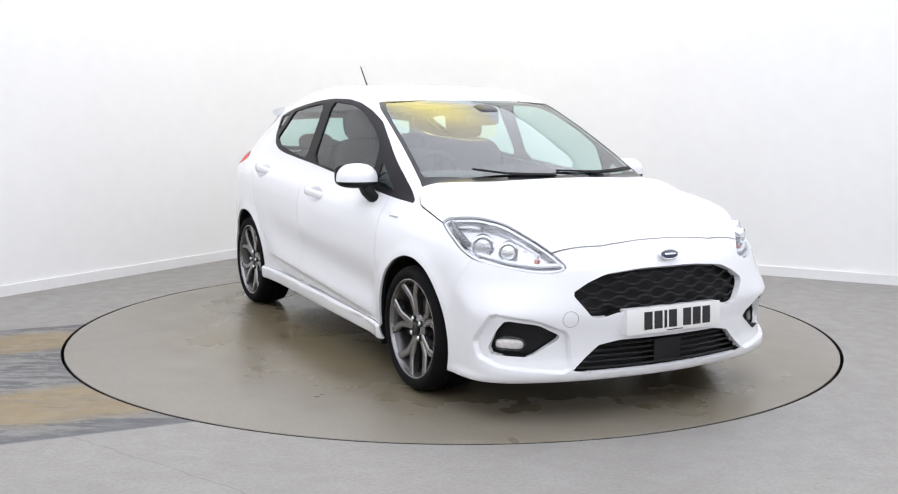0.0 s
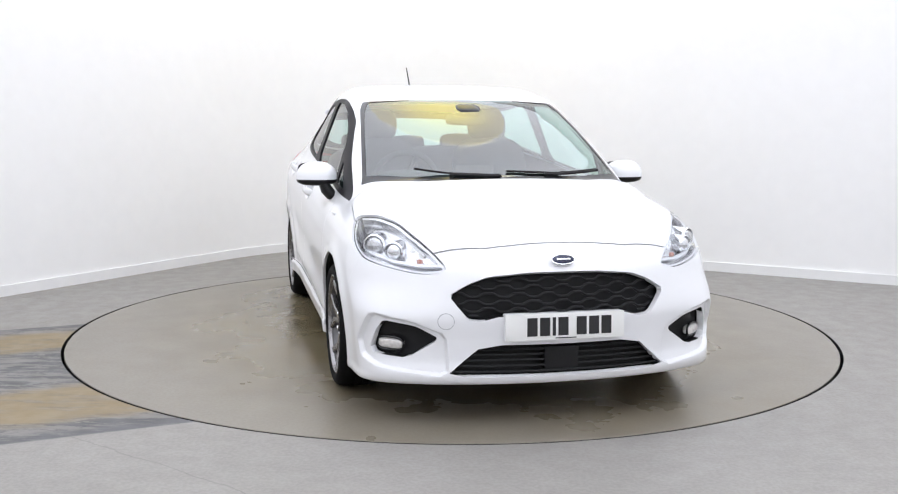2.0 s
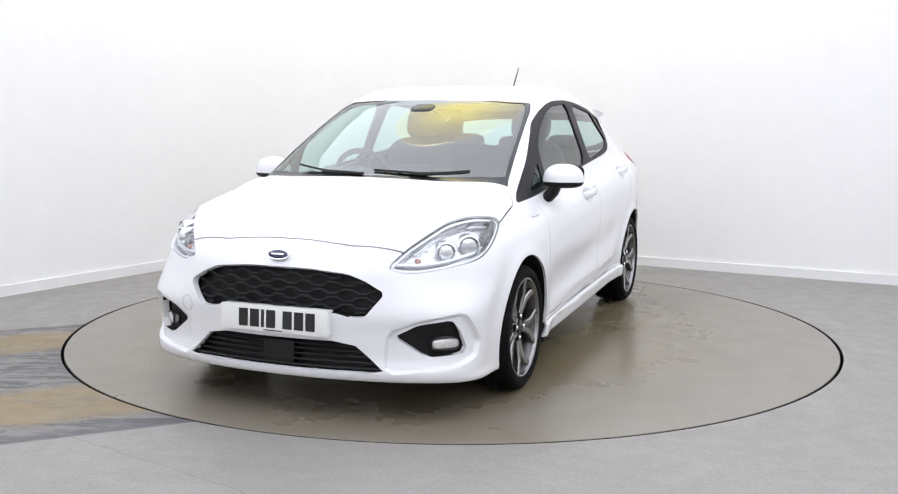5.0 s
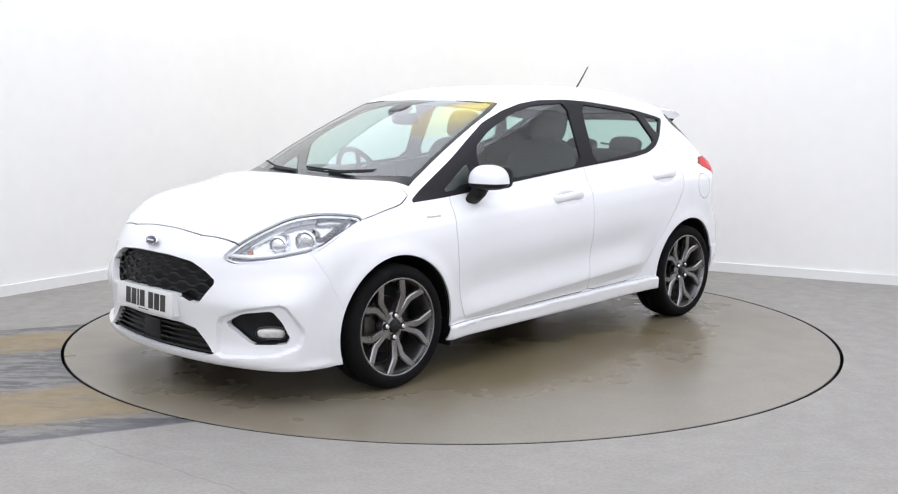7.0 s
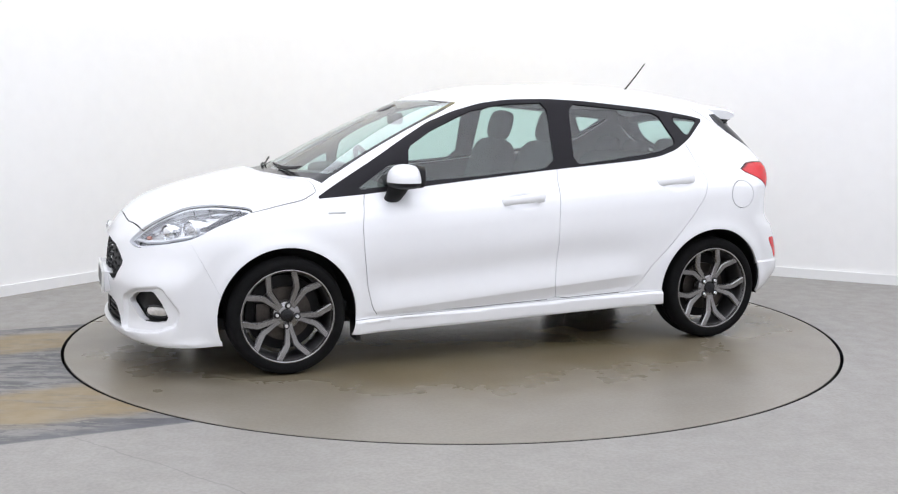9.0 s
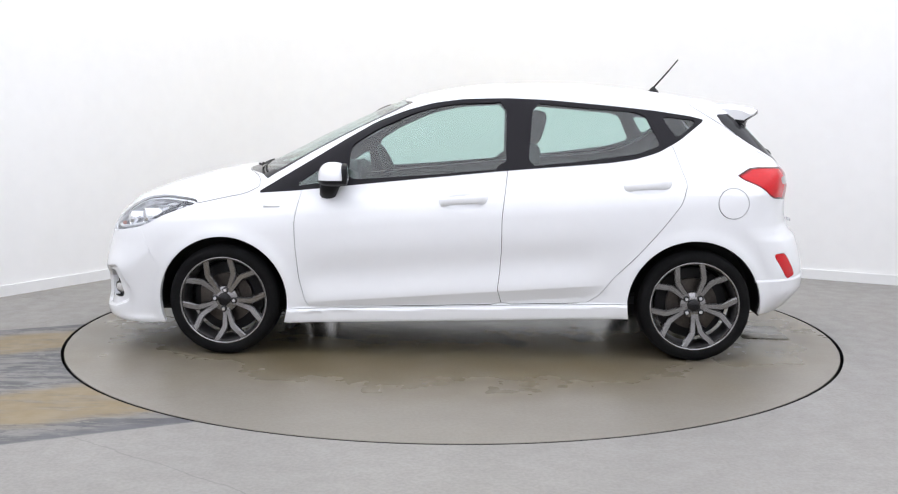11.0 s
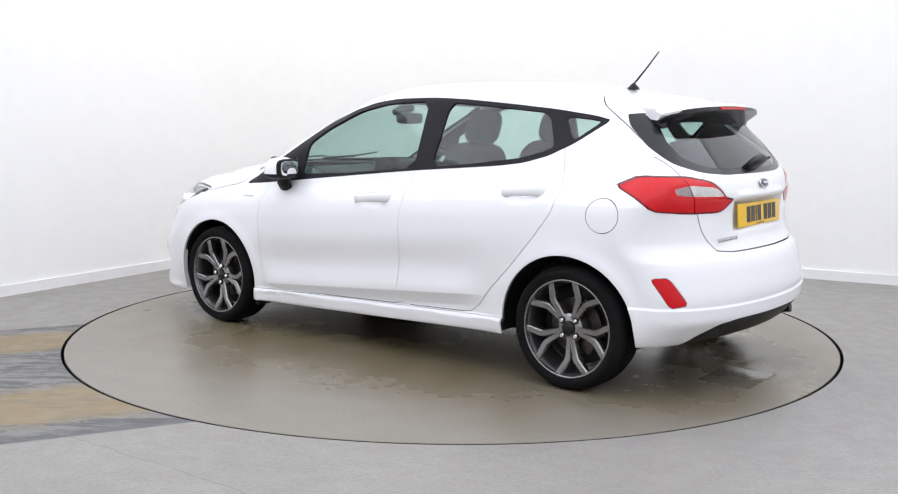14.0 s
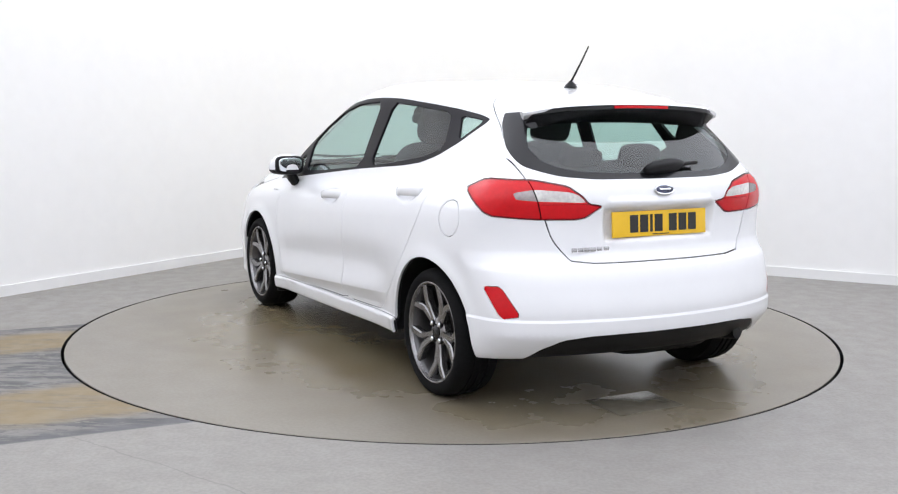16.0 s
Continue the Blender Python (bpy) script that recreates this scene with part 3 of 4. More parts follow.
def outline(pts, rounds=2, mirror=False):
    """A closed 2D outline with its corners rounded off."""
    p = np.array(pts, float)
    if mirror:
        p = np.concatenate([p, (p * [-1, 1])[::-1]])
    for _ in range(rounds):
        q = np.roll(p, -1, 0)
        k = 0.12 if rounds == 1 else 0.2
        p = np.stack([p * (1 - k) + q * k, p * k + q * (1 - k)], 1).reshape(-1, 2)
    return p


def signed(q, poly):
    """Distance to an outline, negative inside."""
    d = np.full(len(q), 1e9)
    odd = np.zeros(len(q), bool)
    for a, b in zip(poly, np.roll(poly, -1, 0)):
        e = b - a
        if e @ e < 1e-12:
            continue
        t = np.clip(((q - a) @ e) / (e @ e), 0, 1)
        d = np.minimum(d, np.hypot(*(q - a - t[:, None] * e).T))
        up = (a[1] > q[:, 1]) != (b[1] > q[:, 1])
        with np.errstate(divide="ignore", invalid="ignore"):
            odd ^= up & (q[:, 0] < (b[0] - a[0]) * (q[:, 1] - a[1]) / (b[1] - a[1]) + a[0])
    return np.where(odd, -d, d)


def from_side(pts, rounds=2, grow=0.0):
    poly = outline(pts, rounds)
    return lambda v: signed(v[:, [0, 2]], poly) - grow


def from_end(pts, rounds=2, grow=0.0):
    poly = outline(pts, rounds)
    return lambda v: signed(np.stack([np.abs(v[:, 1]), v[:, 2]], 1), poly) - grow


def from_above(pts, rounds=2, grow=0.0):
    poly = outline(pts, rounds)
    return lambda v: signed(np.stack([v[:, 0], np.abs(v[:, 1])], 1), poly) - grow


def from_corner(pts, turn, rounds=2, grow=0.0):
    """Seen level, from a direction turned by that angle from straight ahead."""
    c, s = math.cos(radians(turn)), math.sin(radians(turn))
    poly = outline([(y * c - x * s, z) for x, y, z in pts], rounds)
    return lambda v: signed(np.stack([np.abs(v[:, 1]) * c - v[:, 0] * s, v[:, 2]], 1), poly) - grow


LAMP_F = [(1.96, 0.47, 0.668), (1.90, 0.53, 0.735), (1.83, 0.575, 0.783), (1.70, 0.63, 0.845), (1.58, 0.69, 0.862), (1.42, 0.755, 0.846), (1.40, 0.785, 0.825), (1.515, 0.80, 0.783),
          (1.683, 0.796, 0.698), (1.80, 0.715, 0.672), (1.90, 0.60, 0.650), (1.935, 0.54, 0.648)]
FOG = [(1.985, 0.51, 0.381), (1.952, 0.61, 0.432), (1.885, 0.74, 0.452), (1.848, 0.77, 0.40), (1.814, 0.788, 0.327), (1.834, 0.777, 0.305), (1.93, 0.64, 0.297)]
FIN = [(2.00, 0.49, 0.405), (1.95, 0.62, 0.458), (1.84, 0.78, 0.488), (1.755, 0.82, 0.36), (1.778, 0.81, 0.288), (1.85, 0.74, 0.255), (2.00, 0.47, 0.226)]
LAMP_R = [(-1.445, 0.77, 0.991), (-1.536, 0.717, 1.037), (-1.71, 0.596, 1.035), (-1.775, 0.46, 1.008), (-1.80, 0.40, 0.965), (-1.808, 0.37, 0.932), (-1.826, 0.31, 0.921), (-1.80, 0.397, 0.864),
          (-1.734, 0.608, 0.866), (-1.631, 0.771, 0.881)]
LAMP_CLEAR = [(-1.697, 0.683, 0.980), (-1.736, 0.598, 0.994), (-1.785, 0.45, 0.982), (-1.80, 0.405, 0.962), (-1.809, 0.38, 0.937), (-1.746, 0.603, 0.945), (-1.708, 0.678, 0.952)]
REFLECTOR = [(-1.650, 0.800, 0.588), (-1.72, 0.752, 0.592), (-1.795, 0.695, 0.470), (-1.735, 0.755, 0.455)]
DAYLIGHT = [(1.085, 0.878), (0.89, 0.893), (0.70, 0.912), (0.27, 0.957), (-0.25, 1.009), (-0.78, 1.052), (-0.93, 1.073), (-1.05, 1.108), (-1.17, 1.172), (-1.315, 1.282),
            (-1.23, 1.302), (-1.02, 1.332), (-0.78, 1.356), (-0.48, 1.382), (-0.26, 1.391), (-0.02, 1.385), (0.14, 1.364), (0.29, 1.323), (0.45, 1.26), (0.60, 1.173), (0.75, 1.08), (0.91, 0.985)]
GLASS_F = [(0.590, 0.955), (0.575, 1.135), (0.44, 1.222), (0.23, 1.315), (0.04, 1.357), (-0.252, 1.372), (-0.250, 1.020), (0.27, 0.975)]
GLASS_Q = [(0.88, 0.918), (0.655, 1.065), (0.645, 0.945)]
GLASS_R = [(-0.366, 1.032), (-0.392, 1.366), (-0.65, 1.345), (-0.985, 1.316), (-1.07, 1.147), (-0.93, 1.099), (-0.65, 1.062)]
GLASS_RQ = [(-1.075, 1.300), (-1.275, 1.279), (-1.155, 1.182)]
DOOR_F = [(0.825, 0.93), (0.845, 0.84), (0.862, 0.74), (0.858, 0.63), (0.84, 0.44), (0.812, 0.325), (0.785, 0.283), (0.25, 0.294), (-0.235, 0.308),
          (-0.212, 0.39), (-0.222, 0.47), (-0.232, 0.6), (-0.232, 0.77), (-0.25, 0.92), (-0.262, 1.03), (0.27, 1.0)]
DOOR_R = [(-0.235, 0.308), (-0.212, 0.39), (-0.222, 0.47), (-0.232, 0.6), (-0.232, 0.77), (-0.25, 0.92), (-0.262, 1.03), (-0.7, 1.08), (-1.09, 1.19), (-1.13, 1.14),
          (-1.16, 1.05), (-1.19, 0.95), (-1.16, 0.85), (-1.07, 0.73), (-0.94, 0.58), (-0.82, 0.46), (-0.75, 0.37), (-0.68, 0.322)]
BONNET = [(1.965, -0.3), (1.954, 0.28), (1.908, 0.49), (1.89, 0.57), (1.71, 0.765), (1.42, 0.778), (1.14, 0.752), (1.06, 0.715), (1.19, 0.40), (1.245, 0.15), (1.25, -0.3)]
SCREEN = [(1.246, -0.3), (1.242, 0.15), (1.185, 0.40), (1.04, 0.69), (0.98, 0.675), (0.25, 0.572), (0.285, 0.46), (0.36, 0.15), (0.365, -0.3)]
SCREEN_GLASS = [(1.192, -0.3), (1.187, 0.15), (1.130, 0.40), (1.0, 0.655), (0.95, 0.65), (0.27, 0.553), (0.305, 0.45), (0.342, 0.15), (0.348, -0.3)]
REAR_SCREEN = [(-1.375, 1.318), (-1.41, 1.258), (-1.52, 1.17), (-1.645, 1.095), (-1.74, 1.045), (-1.79, 1.03), (-2.3, 1.022), (-2.3, 1.318)]
REAR_GLASS = [(-0.3, 1.052), (0.33, 1.058), (0.45, 1.075), (0.54, 1.115), (0.56, 1.17), (0.51, 1.26), (0.44, 1.305), (-0.3, 1.31)]
GATE_TOP = [(-1.20, 1.6), (-1.205, 1.40), (-1.255, 1.35), (-1.405, 1.255), (-1.48, 1.20), (-2.3, 1.20), (-2.3, 1.6)]
GRILLE = [(-0.3, 0.660), (0.14, 0.660), (0.32, 0.643), (0.40, 0.612), (0.478, 0.566), (0.40, 0.466), (0.345, 0.462), (0.275, 0.482), (-0.3, 0.482)]
INTAKE = [(-0.3, 0.36), (0.34, 0.36), (0.495, 0.226), (-0.3, 0.226)]
TAILGATE = [(-0.3, 0.682), (0.455, 0.682), (0.53, 0.78), (0.59, 0.95), (0.628, 1.05), (0.65, 1.15), (0.60, 1.28), (0.52, 1.36), (0.45, 1.43), (-0.3, 1.45)]
DIFFUSER = [(-0.3, 0.392), (0.40, 0.388), (0.53, 0.372), (0.60, 0.325), (0.645, 0.27), (0.665, 0.2), (-0.3, 0.15)]


def build_car():
    car = new("hatchback_car")
    tagged(car, label="glossy white five-door hatchback with dark alloy wheels", category="car")
    sk = Skin()
    left, right = (lambda m: m[:, 1] > 0), (lambda m: m[:, 1] < 0)
    sk.carve("gone", lambda v: v[:, 2] - curve(v[:, 0], UNDERSIDE) - 0.007, lambda m: m[:, 2] < 0.4)
    for cx, r in ((1.246, 0.343), (-1.24, 0.348)):
        sk.carve("gone", lambda v: np.hypot(v[:, 0] - cx, v[:, 2] - 0.312) - r, lambda m: np.abs(m[:, 1]) > 0.5)
    flank = lambda m: np.abs(m[:, 1]) > 0.38
    sk.carve("surround", from_side(DAYLIGHT, 1), flank)
    for n, poly in (("glass_f", GLASS_F), ("glass_q", GLASS_Q), ("glass_r", GLASS_R), ("glass_rq", GLASS_RQ)):
        sk.carve(n, from_side(poly, 1), flank, ("surround",))
    on_screen = lambda m: (m[:, 0] > 0.1) & (m[:, 0] < 1.4) & (m[:, 2] > 0.9)
    sk.carve("screen_edge", from_above(SCREEN, 1), on_screen)
    sk.carve("screen", from_above(SCREEN_GLASS, 2), on_screen, ("screen_edge",))
    behind = lambda m: (m[:, 0] < -1.15)
    sk.carve("tail_lamp", from_corner(LAMP_R, 140, 1), lambda m: (m[:, 0] < -1.3), gap=0.002)
    at_tail = lambda m: m[:, 0] < -1.3
    gate_line = lambda v: np.abs(v[:, 1]) - 0.597 - 0.26 * (v[:, 2] - 0.952)
    sk.carve("tail_face", from_corner(LAMP_R, 140, 1, -0.007), at_tail, ("tail_lamp",))
    sk.carve("tail_clear", from_corner(LAMP_CLEAR, 140, 1), at_tail, ("tail_face",))
    sk.carve("tail_smoke", lambda v: -gate_line(v), at_tail, ("tail_clear",), gap=0.0028)
    sk.carve("tail_inner", gate_line, at_tail, ("tail_face",), gap=0.0028)
    sk.carve("tail_low", lambda v: v[:, 2] - 0.930, at_tail, ("tail_inner",), gap=0.0006)
    sk.carve("rear_edge", from_side(REAR_SCREEN, 1), behind)
    sk.carve("rear_glass", from_end(REAR_GLASS, 2), lambda m: m[:, 0] < -1.42, ("rear_edge",))
    sk.carve("tailgate", from_side(GATE_TOP, 0), behind, gap=0.0022)
    sk.carve("headlamp", from_corner(LAMP_F, 50, 2), lambda m: m[:, 0] > 1.3, gap=0.002)
    sk.carve("headlamp_in", from_corner(LAMP_F, 50, 2, -0.010), lambda m: m[:, 0] > 1.3, ("headlamp",))
    top_face = lambda m: (m[:, 0] > 0.95) & (m[:, 2] > 0.6) & (slope(m)[:, 2] > 0.2)
    sk.carve("bonnet", from_above(BONNET, 1), top_face, gap=0.0022)
    ahead = lambda m: m[:, 0] > 1.6
    sk.carve("grille", from_end(GRILLE, 1), ahead)
    sk.carve("intake", from_end(INTAKE, 1), ahead)
    sk.carve("fog", from_corner(FOG, 40, 1), ahead)
    sk.carve("front_bumper", lambda v: (1.535 + 0.5 * (v[:, 2] - 0.36)) - v[:, 0], lambda m: (m[:, 0] > 1.45) & (m[:, 2] < 0.86), gap=0.0004)
    sk.carve("skirt", lambda v: v[:, 2] - (0.296 - 0.028 * v[:, 0]), lambda m: (np.abs(m[:, 0]) < 0.95) & flank(m), gap=0.0013)
    sk.carve("front_door", from_side(DOOR_F, 1), flank, gap=0.0016)
    sk.carve("rear_door", from_side(DOOR_R, 1), flank, gap=0.0016)
    sk.carve("fuel_flap", lambda v: np.hypot(v[:, 0] + 1.425, v[:, 2] - 0.855) - 0.079, lambda m: left(m) & (m[:, 0] < -1.2), gap=0.0018)
    sk.carve("tailgate", from_end(TAILGATE, 1), lambda m: (m[:, 0] < -1.55) & (m[:, 2] < 1.12), gap=0.0028)
    sk.carve("reflector", from_corner(REFLECTOR, 140, 1), behind, gap=0.0015)
    sk.carve("diffuser", from_end(DIFFUSER, 1), lambda m: m[:, 0] < -1.62)
    sk.carve("rear_bumper", lambda v: v[:, 2] - (0.668 + 0.0 * v[:, 0]), lambda m: m[:, 0] < -1.57)
    ones = lambda: np.ones(len(sk.f), bool)
    fin = from_corner(FIN, 40, 1)
    front_half = lambda v, d: np.where(v[:, 0] > 1.6, d, 1.0)
    for off in (0.0, 0.006, 0.012):
        sk.split(lambda v: front_half(v, fin(v) + off), ones())
    for off in (-0.004, 0.0, 0.004):
        sk.split(lambda v: np.where((np.abs(v[:, 0]) < 0.9) & (np.abs(v[:, 1]) > 0.6), v[:, 2] - (0.365 - 0.072 * v[:, 0]) - off, 1.0), ones())
    for level in (0.455, 0.445):
        sk.split(lambda v: np.where(v[:, 0] < -1.5, v[:, 2] - level, 1.0), ones())
    # pressed shapes: fins round the fog lamps, cups behind the handles, plate recess, rear lower lip
    v = sk.v
    n = slope(v)
    push = np.zeros(len(v))
    push -= 0.020 * np.clip(-fin(v) / 0.012, 0, 1) * (v[:, 0] > 1.6)
    push += 0.006 * ramp(0.455 - v[:, 2], 0, 0.010) * (1 - ramp(v[:, 0], -1.55, -1.5))
    push += 0.007 * ramp(0.224 - v[:, 2], 0, 0.024) * ramp(v[:, 0], 1.58, 1.66)
    for hx, hz in ((-0.026, 0.852), (-0.980, 0.936)):
        push -= 0.022 * np.exp(-(((v[:, 0] - hx) / 0.085) ** 2 + ((v[:, 2] - hz + 0.004) / 0.034) ** 2) ** 2) * (np.abs(v[:, 1]) > 0.6)
    push -= 0.028 * ramp(-signed(np.stack([np.abs(v[:, 1]), v[:, 2]], 1), np.array([(-0.3, 0.77), (0.30, 0.77), (0.31, 0.915), (-0.3, 0.915)])), 0, 0.02) * (v[:, 0] < -1.7)
    push += 0.012 * np.exp(-((v[:, 2] - 0.935) / 0.012) ** 2) * (v[:, 0] < -1.75) * (1 - ramp(np.abs(v[:, 1]), 0.27, 0.3))
    sk.p = v + n * push[:, None]
    # normals after pressing, from the triangles
    fn = np.cross(sk.p[sk.f[:, 1]] - sk.p[sk.f[:, 0]], sk.p[sk.f[:, 2]] - sk.p[sk.f[:, 0]])
    acc = np.zeros_like(v)
    for k in range(3):
        np.add.at(acc, sk.f[:, k], fn)
    acc /= np.maximum(np.linalg.norm(acc, axis=1, keepdims=True), 1e-12)
    pressed = np.abs(push) > 2e-4
    near = np.zeros(len(v), bool)
    near[np.unique(sk.f[pressed[sk.f].any(1)])] = True
    sk.n = np.where(near[:, None], acc, n)

    P = sk.panel
    P("body_shell", ["shell"], M_PAINT, car, "glossy white painted body shell and roof")
    P("bonnet", ["bonnet"], M_PAINT, car)
    bumper = P("front_bumper", ["front_bumper"], M_PAINT, car, depth=0.03)
    P("tailgate", ["tailgate"], M_PAINT, car)
    P("rear_bumper", ["rear_bumper"], M_PAINT, car)
    P("diffuser", ["diffuser"], M_BLACK, car, "matt black lower bumper insert", sink=0.006, depth=0.03)
    P("fuel_flap", ["fuel_flap"], M_PAINT, car)
    P("windscreen", ["screen"], M_SCREEN, car, "clear tinted windscreen", depth=0, sink=0.002)
    P("windscreen_edge", ["screen_edge"], M_GLOSSBLACK, car, "black windscreen border", depth=0.004)
    P("rear_window", ["rear_glass"], M_GLASS, car, "tinted rear window", depth=0, sink=0.002)
    P("rear_window_edge", ["rear_edge"], M_GLOSSBLACK, car, "black rear window border", depth=0.004)
    for sgn, keep in ((1, left), (-1, right)):
        P("side_skirt", ["skirt"], M_PAINT, car, keep=keep)
        fd = P("front_door", ["front_door"], M_PAINT, car, keep=keep)
        rd = P("rear_door", ["rear_door"], M_PAINT, car, keep=keep)
        P("window_surround", ["surround"], M_SURROUND, car, "black window surround", keep=keep, depth=0.014)
        P("door_window", ["glass_f"], M_GLASS, fd, "tinted door window", keep=keep, sink=0.007, depth=0)
        P("door_window", ["glass_r"], M_GLASS, rd, "tinted door window", keep=keep, sink=0.007, depth=0)
        P("quarter_window", ["glass_q"], M_GLASS, car, "small tinted quarter window", keep=keep, sink=0.005, depth=0)
        P("quarter_window", ["glass_rq"], M_GLASS, car, "small tinted quarter window", keep=keep, sink=0.005, depth=0)
        hl = P("headlight", ["headlamp", "headlamp_in"], M_LENS, car, "clear lens headlight with chrome inside", keep=keep, depth=0.004)
        headlamp_inside(sk, hl, keep, sgn)
        tl = P("tail_light", ["tail_face", "tail_inner", "tail_low"], M_RED, car, "glossy red tail light", keep=keep, depth=0.02)
        P("lens_rim", ["tail_lamp"], M_REDDARK, tl, "dark red lens rim", keep=keep, depth=0.02, sink=0.001)
        P("reversing_lens", ["tail_clear"], M_CLEAR, tl, "clear grey lens", keep=keep, depth=0.004, sink=0.001)
        P("smoked_lens", ["tail_smoke"], M_SMOKE, tl, "smoked grey lens", keep=keep, depth=0.004, sink=0.001)
        P("reflector", ["reflector"], M_RED, car, "red bumper reflector", keep=keep, depth=0.01)
        fb = P("fog_lamp_bezel", ["fog"], M_BLACK, car, "black fog lamp bezel", keep=keep, sink=0.04, depth=-0.036, along=(0.77, sgn * 0.64, 0))
        fog_lamp(fb, sgn)
        handle(fd, (-0.026, sgn * 0.847, 0.857), sgn)
        handle(rd, (-0.980, sgn * 0.826, 0.940), sgn)
        mirror(car, sgn)
        wing_badge(car, sgn)
    # dark lining behind all metal, which also closes the cabin
    P("inner_lining", ["shell", "tailgate", "rear_bumper", "front_bumper", "bonnet", "front_door", "rear_door", "skirt", "fuel_flap", "gap", "diffuser", "reflector"], M_INNER, car,
      "dark inner lining", depth=0, sink=0.026, keep=lambda m: m[:, 2] < 1.36)
    P("headlining", ["shell", "tailgate"], M_HEAD, car, "pale grey roof lining", depth=0, sink=0.026, keep=lambda m: (m[:, 2] > 1.355) & (m[:, 0] > -1.4))
    grille(sk, car)
    cabin(car)
    underside(car)
    spoiler(car)
    fittings(car)
    wheels(car)
    return car


def headlamp_inside(sk, lens, keep, sgn):
    sk.panel("lamp_bezel", ["headlamp"], M_SILVER, lens, "bright silver lamp bezel", keep=keep, sink=0.014, depth=0.03)
    sk.panel("lamp_housing", ["headlamp_in"], M_LAMPBOX, lens, "grey reflector housing", keep=keep, sink=0.05, depth=-0.036)
    for x, y, z, r, mat_in in ((1.665, 0.705, 0.742, 0.040, M_LAMPBOX), (1.765, 0.640, 0.727, 0.034, M_CHROME)):
        at = pose(x - 0.02, sgn * y, z, 0, 0, -90 + sgn * 32)
        part("projector", closed_lathe([(r * 1.25, -0.02), (r * 1.25, 0.055), (r * 1.1, 0.062), (r, 0.05)], 24, at), M_CHROME, lens, "chrome ring")
        part("bulb_lens", pillow((0, 0, 0), (r * 0.98, 0.02, r * 0.98), 1, 1, 12, at @ pose(0, 0.05, 0)), mat_in, lens)
    part("indicator", pillow((0, 0, 0), (0.013, 0.010, 0.010), 0.7, 0.7, 10, pose(1.868, sgn * 0.572, 0.692, 0, 0, -90 + sgn * 40)), M_AMBER, lens, "small amber indicator")
    for k in range(3):
        # bright wedge-shaped reflector facets beside the bulbs
        at = pose(1.768 + 0.030 * k, sgn * (0.612 - 0.028 * k), 0.714 - 0.010 * k, 0, 25 - 20 * k, -90 + sgn * (34 + 4 * k))
        part("reflector_facet", box((-0.012, -0.012, -0.026), (0.012, 0.008, 0.026), 0.005, at), M_CHROME, lens, "chrome reflector facet")
    strip = [(1.955, 0.487, 0.668), (1.90, 0.60, 0.664), (1.83, 0.685, 0.674), (1.72, 0.765, 0.700), (1.60, 0.797, 0.745), (1.50, 0.790, 0.795)]
    part("running_light", tube([(a - 0.026, sgn * (b - 0.018), c + 0.010) for a, b, c in strip], [0.009, 0.010, 0.010, 0.009, 0.006, 0.004], 6), M_SILVER, lens, "pale running light strip")
    brow = [(1.47, 0.775, 0.815), (1.54, 0.785, 0.775), (1.61, 0.785, 0.738), (1.68, 0.770, 0.712)]
    part("smoked_corner", tube([(a - 0.018, sgn * (b - 0.020), c + 0.012) for a, b, c in brow], [0.008, 0.020, 0.020, 0.008], 8), M_GREYLAMP, lens, "dark smoked outer corner")
    rail = [(1.87, 0.550, 0.742), (1.78, 0.600, 0.792), (1.68, 0.645, 0.826), (1.56, 0.705, 0.838), (1.47, 0.745, 0.830)]
    part("upper_rail", tube([(a - 0.022, sgn * (b - 0.004), c - 0.030) for a, b, c in rail], [0.005, 0.008, 0.009, 0.008, 0.005], 6), M_SILVER, lens, "silver upper trim rail")


def fog_lamp(bezel, sgn):
    at = pose(1.846, sgn * 0.688, 0.348, 0, 0, -90 + sgn * 44)
    part("fog_lamp", pillow((0, 0, 0), (0.062, 0.022, 0.022), 0.6, 0.6, 14, at), M_CLEAR, bezel, "clear fog lamp")
    part("lamp_rim", tube([at @ Vector((0.066 * math.copysign(abs(math.cos(a)) ** 0.8, math.cos(a)), 0.008, 0.028 * math.copysign(abs(math.sin(a)) ** 0.7, math.sin(a)))) for a in
                           [2 * math.pi * i / 24 for i in range(24)]], 0.005, 6, True), M_GLOSSBLACK, bezel)


